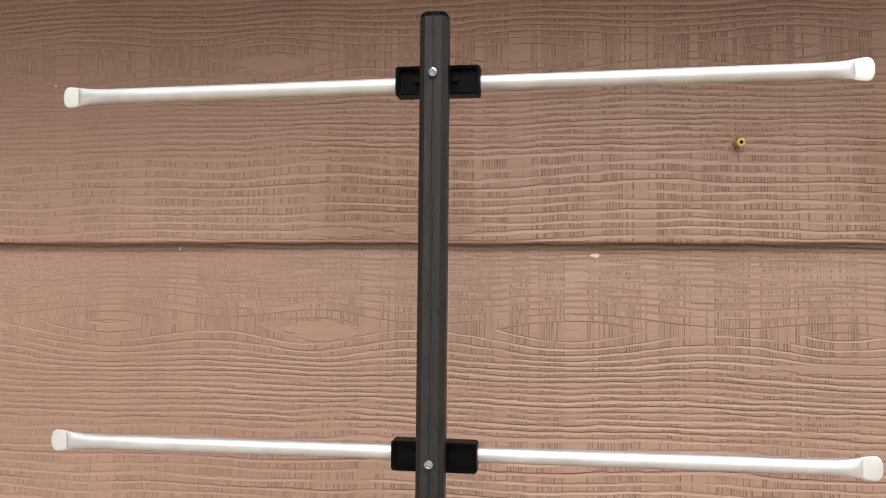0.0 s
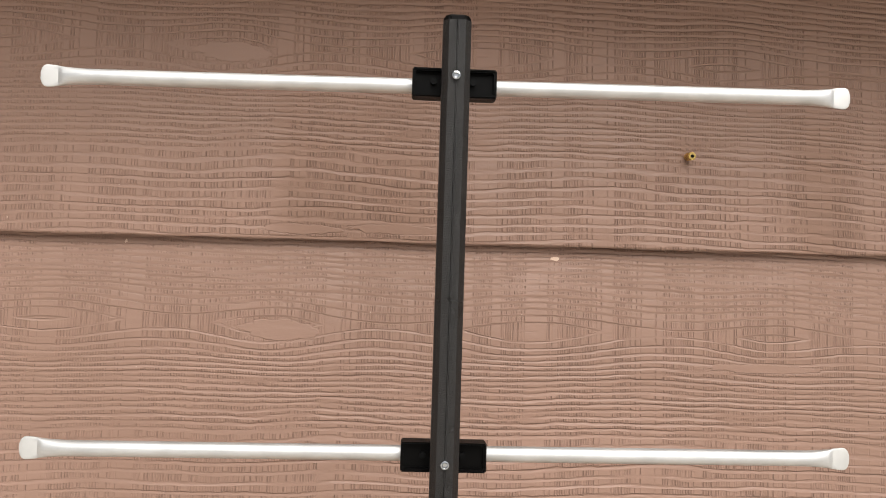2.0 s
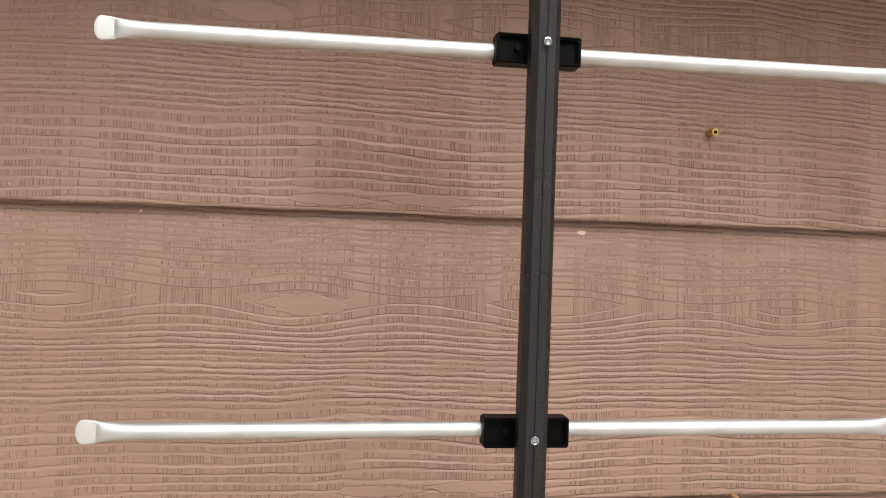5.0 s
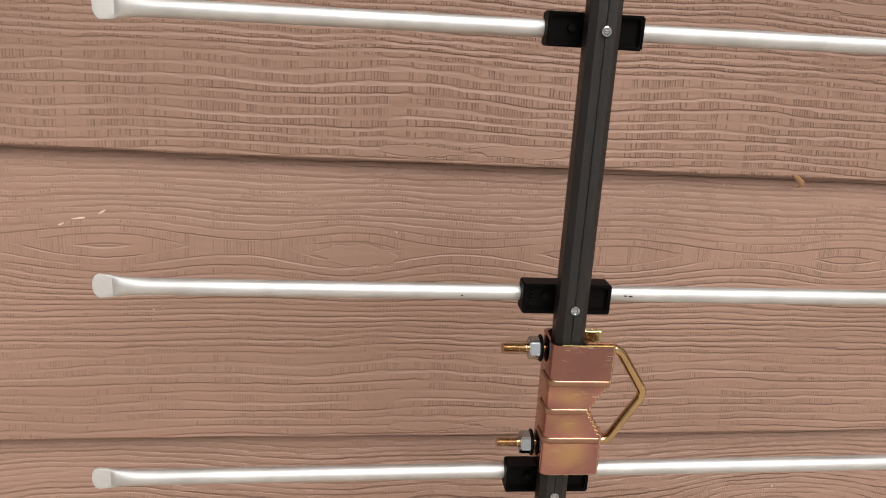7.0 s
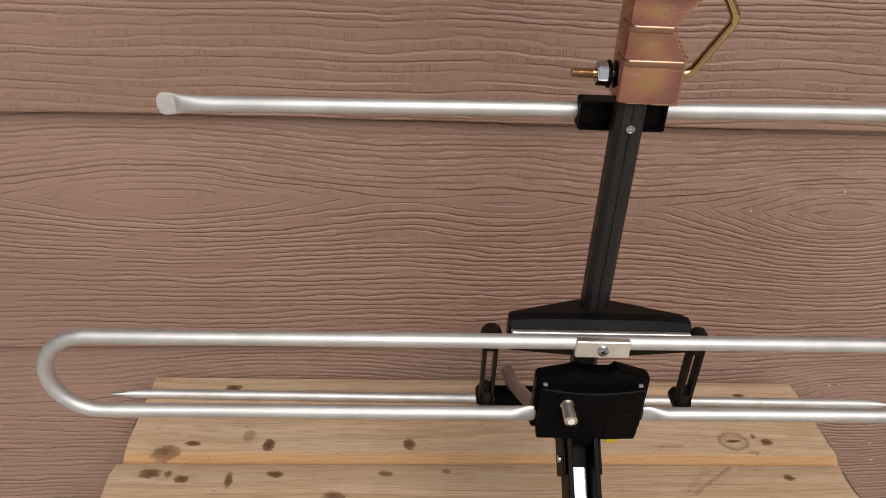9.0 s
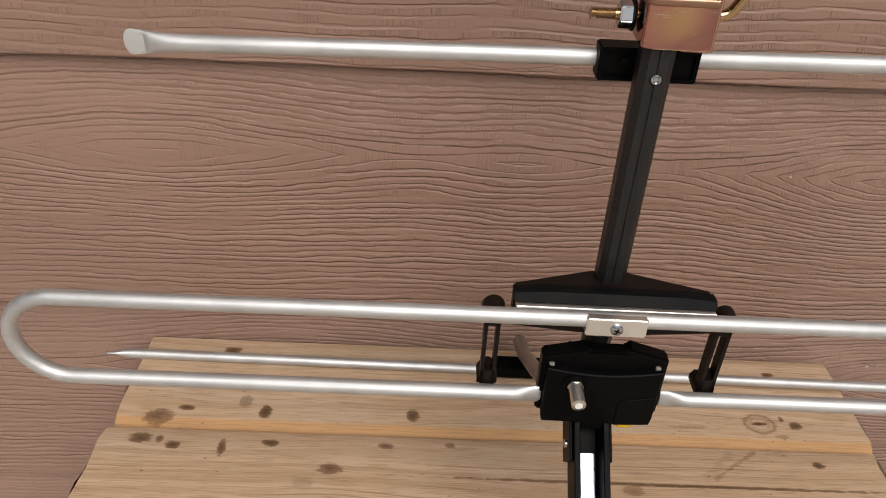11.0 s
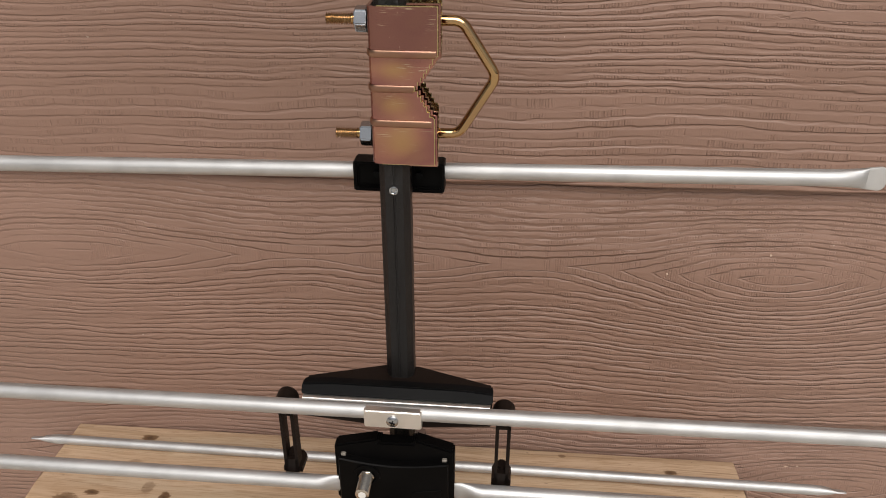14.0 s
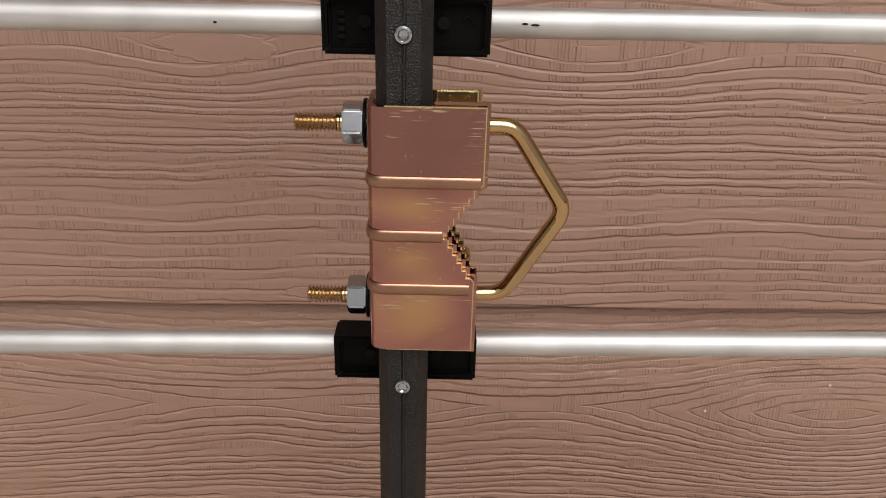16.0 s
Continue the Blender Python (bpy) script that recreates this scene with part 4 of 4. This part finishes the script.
# second jaw close behind the front cheek
c = flange(CF + 0.0021, BOOM_F - 0.0001, BOOM_W + 0.0008, CX1, 0.0016)
two_tone(part("inner_jaw", soften(c, 0.0003, 1, 40), CHROMATE, clamp), CUT_AND_LIT)
c = flange(0.0046, 0.0062, BOOM_W + 0.0026, CX1 - 0.0010, 0.0026, -0.0006)
two_tone(part("middle_jaw", soften(c, 0.0003, 1, 40), CHROMATE, clamp), CUT_AND_LIT)
c = bmesh.new()
box(c, BOOM_W + 0.001, CX1 - 0.0015, 0.0195, 0.0212, CT - 0.013, CT + 0.0012)
part("top_tab", soften(c, 0.0005, 1), CUT_AND_LIT, clamp, "narrow gold tab of the rear jaw")
c = bmesh.new()
box(c, BOOM_W + 0.0008, BOOM_W + 0.0024, 0.002, 0.0190, CB + 0.004, CT - 0.0015)
part("jaw_web", soften(c, 0.0005, 1), CHROMATE, clamp)
for z, edge in ((0.5019, CX1 - 0.0008), (0.4825, VX - 0.0002), (0.4622, CX1 - 0.0034)):
    c = bmesh.new()
    turn = [(CX0 - 0.0018 + 0.0050 - 0.0053 * math.cos(q), CF + 0.0050 - 0.0053 * math.sin(q), z) for q in (math.pi / 2 * k / 6 for k in range(7))]
    line = [(CX0 - 0.0021, CF + 0.016, z), *turn, (edge, CF - 0.0003, z)]
    sweep(c, line, (0, 0, 1), [0.0007] * len(line), [0.0021] * len(line), 18)
    part("bead", c, BEAD, clamp)
UZ1, UZ0, UY, UR = 0.5160, 0.4480, 0.0205, 0.0031


def rounded_path(corners, r, n=7):
    pts = [Vector(corners[0])]
    for p, c_, q in zip(corners, corners[1:], corners[2:]):
        p, c_, q = Vector(p), Vector(c_), Vector(q)
        a_, b_ = (p - c_).normalized(), (q - c_).normalized()
        cut = r / math.tan(a_.angle(b_) / 2)
        s0, s1 = c_ + a_ * cut, c_ + b_ * cut
        for k in range(n + 1):
            f_ = k / n
            pts.append((1 - f_) ** 2 * s0 + 2 * f_ * (1 - f_) * c_ + f_ ** 2 * s1)
    pts.append(Vector(corners[-1]))
    return pts


c = bmesh.new()
sweep(c, rounded_path([(-0.024, UY, UZ1), (0.0385, UY, UZ1), (0.0590, UY, (UZ0 + UZ1) / 2 + 0.0028), (0.0375, UY, UZ0 + 0.0018), (-0.024, UY, UZ0)], 0.009), (0, 1, 0), UR, None, 18)
part("u_bolt", c, GOLD, clamp, "gold zinc-plated bent bolt")
for z, x_end in ((UZ1, -0.0400), (UZ0, -0.0390)):
    c = bmesh.new()
    n = int((abs(x_end) - 0.014) / 0.0007)
    sweep(c, [(-0.014 - 0.0007 * k, UY, z) for k in range(n)], (0, 1, 0), [0.0036 if k % 2 else 0.0022 for k in range(n)], None, 18)
    part("thread", c, THREAD, clamp, "gold zinc-plated bolt thread")
    c = bmesh.new()
    prism(c, [(UY + 0.0078 * math.cos(q), z + 0.0078 * math.sin(q)) for q in (radians(60 * k + 12) for k in range(6))], "x", -0.0220, -0.0148)
    part("nut", soften(c, 0.0007, 2), STEEL, clamp, "bright hexagon nut")
    c = bmesh.new()
    rod(c, (-0.0147, UY, z), (-0.0135, UY, z), 0.0088, 28)
    part("washer", soften(c, 0.0003, 1), PLASTIC, clamp, "black washer")

# ---- small things on the wall ----
n_ = bmesh.new()
prism(n_, [(0.0046 * math.cos(q), 0.0046 * math.sin(q)) for q in (radians(60 * k + 10) for k in range(6))], "y", -0.0095, 0.0)
soften(n_, 0.0006, 2)
sweep(n_, [(0, 0.001, 0), (0, 0.018, 0)], (1, 0, 0), 0.0032, None, 18)
insert = part("brass_fitting", n_, BRASS)
insert.matrix_basis = pose(0.2044, 0.7465, 1.7150, 4, 0, 6)
tagged(insert, "small brass hexagon fitting stuck in the siding", "fitting")
# black disc on the face, for the shade inside the hole
h_ = bmesh.new()
rod(h_, (0, -0.0099, 0), (0, -0.0090, 0), 0.0017, 16)
part("bore_shade", h_, PLASTIC, insert, "black disc in place of the shade inside the bore")


def chip(x, z, sx, sz, turn, seed):
    rng = random.Random(seed)
    bm = bmesh.new()
    n = 9
    prism(bm, [((sx + sx * 0.35 * rng.uniform(-1, 1)) * math.cos(q), (sz + sz * 0.35 * rng.uniform(-1, 1)) * math.sin(q)) for q in (2 * math.pi * k / n for k in range(n))], "y", -0.0006, 0.0008)
    i = max(k for k, (zf, _) in enumerate(FEET) if zf < z)
    y = LAP_FOOT + LAP_LEAN * (z - FEET[i][0]) / EXPOSURE
    o = part("paint_chip", bm, CHIP, wall, "bare pale fleck in the paint")
    o.matrix_basis = pose(x, y, z, -1.8, turn, 0)


for args in ((0.0735, 1.6065, 0.0042, 0.0022, 3), (-0.3993, 1.2885, 0.0035, 0.0010, -30), (-0.4180, 1.2825, 0.0055, 0.0011, -8), (-0.4330, 1.2770, 0.0030, 0.0008, -25),
             (0.3588, 0.7281, 0.0026, 0.0010, -10), (0.372, 0.7290, 0.0012, 0.0008, 0), (0.4568, 0.6012, 0.0024, 0.0012, 0), (0.4450, 0.6307, 0.0012, 0.0016, 20),
             (-0.3460, 1.6080, 0.0012, 0.0016, 0), (-0.4853, 1.7764, 0.0010, 0.0013, 0), (0.288, 0.999, 0.0012, 0.0012, 0), (0.19, 0.975, 0.0012, 0.001, 0)):
    chip(*args, seed=int(args[0] * 1000) + 7)

l_ = bmesh.new()
sweep(l_, [(-0.004, -0.004, 0.008), (-0.001, -0.007, 0.006), (0.003, -0.008, 0.002), (0.004, -0.006, -0.002), (0.003, -0.003, -0.004)], (0.3, 1, 0.4), [0.0010, 0.0022, 0.0026, 0.0020, 0.0006], [0.0004] * 5, 10)
leaf = part("dry_leaf", l_, LEAF)
leaf.matrix_basis = pose(0.243, 0.7475, 1.339)
tagged(leaf, "curled dry brown leaf scrap caught under a board", "leaf")
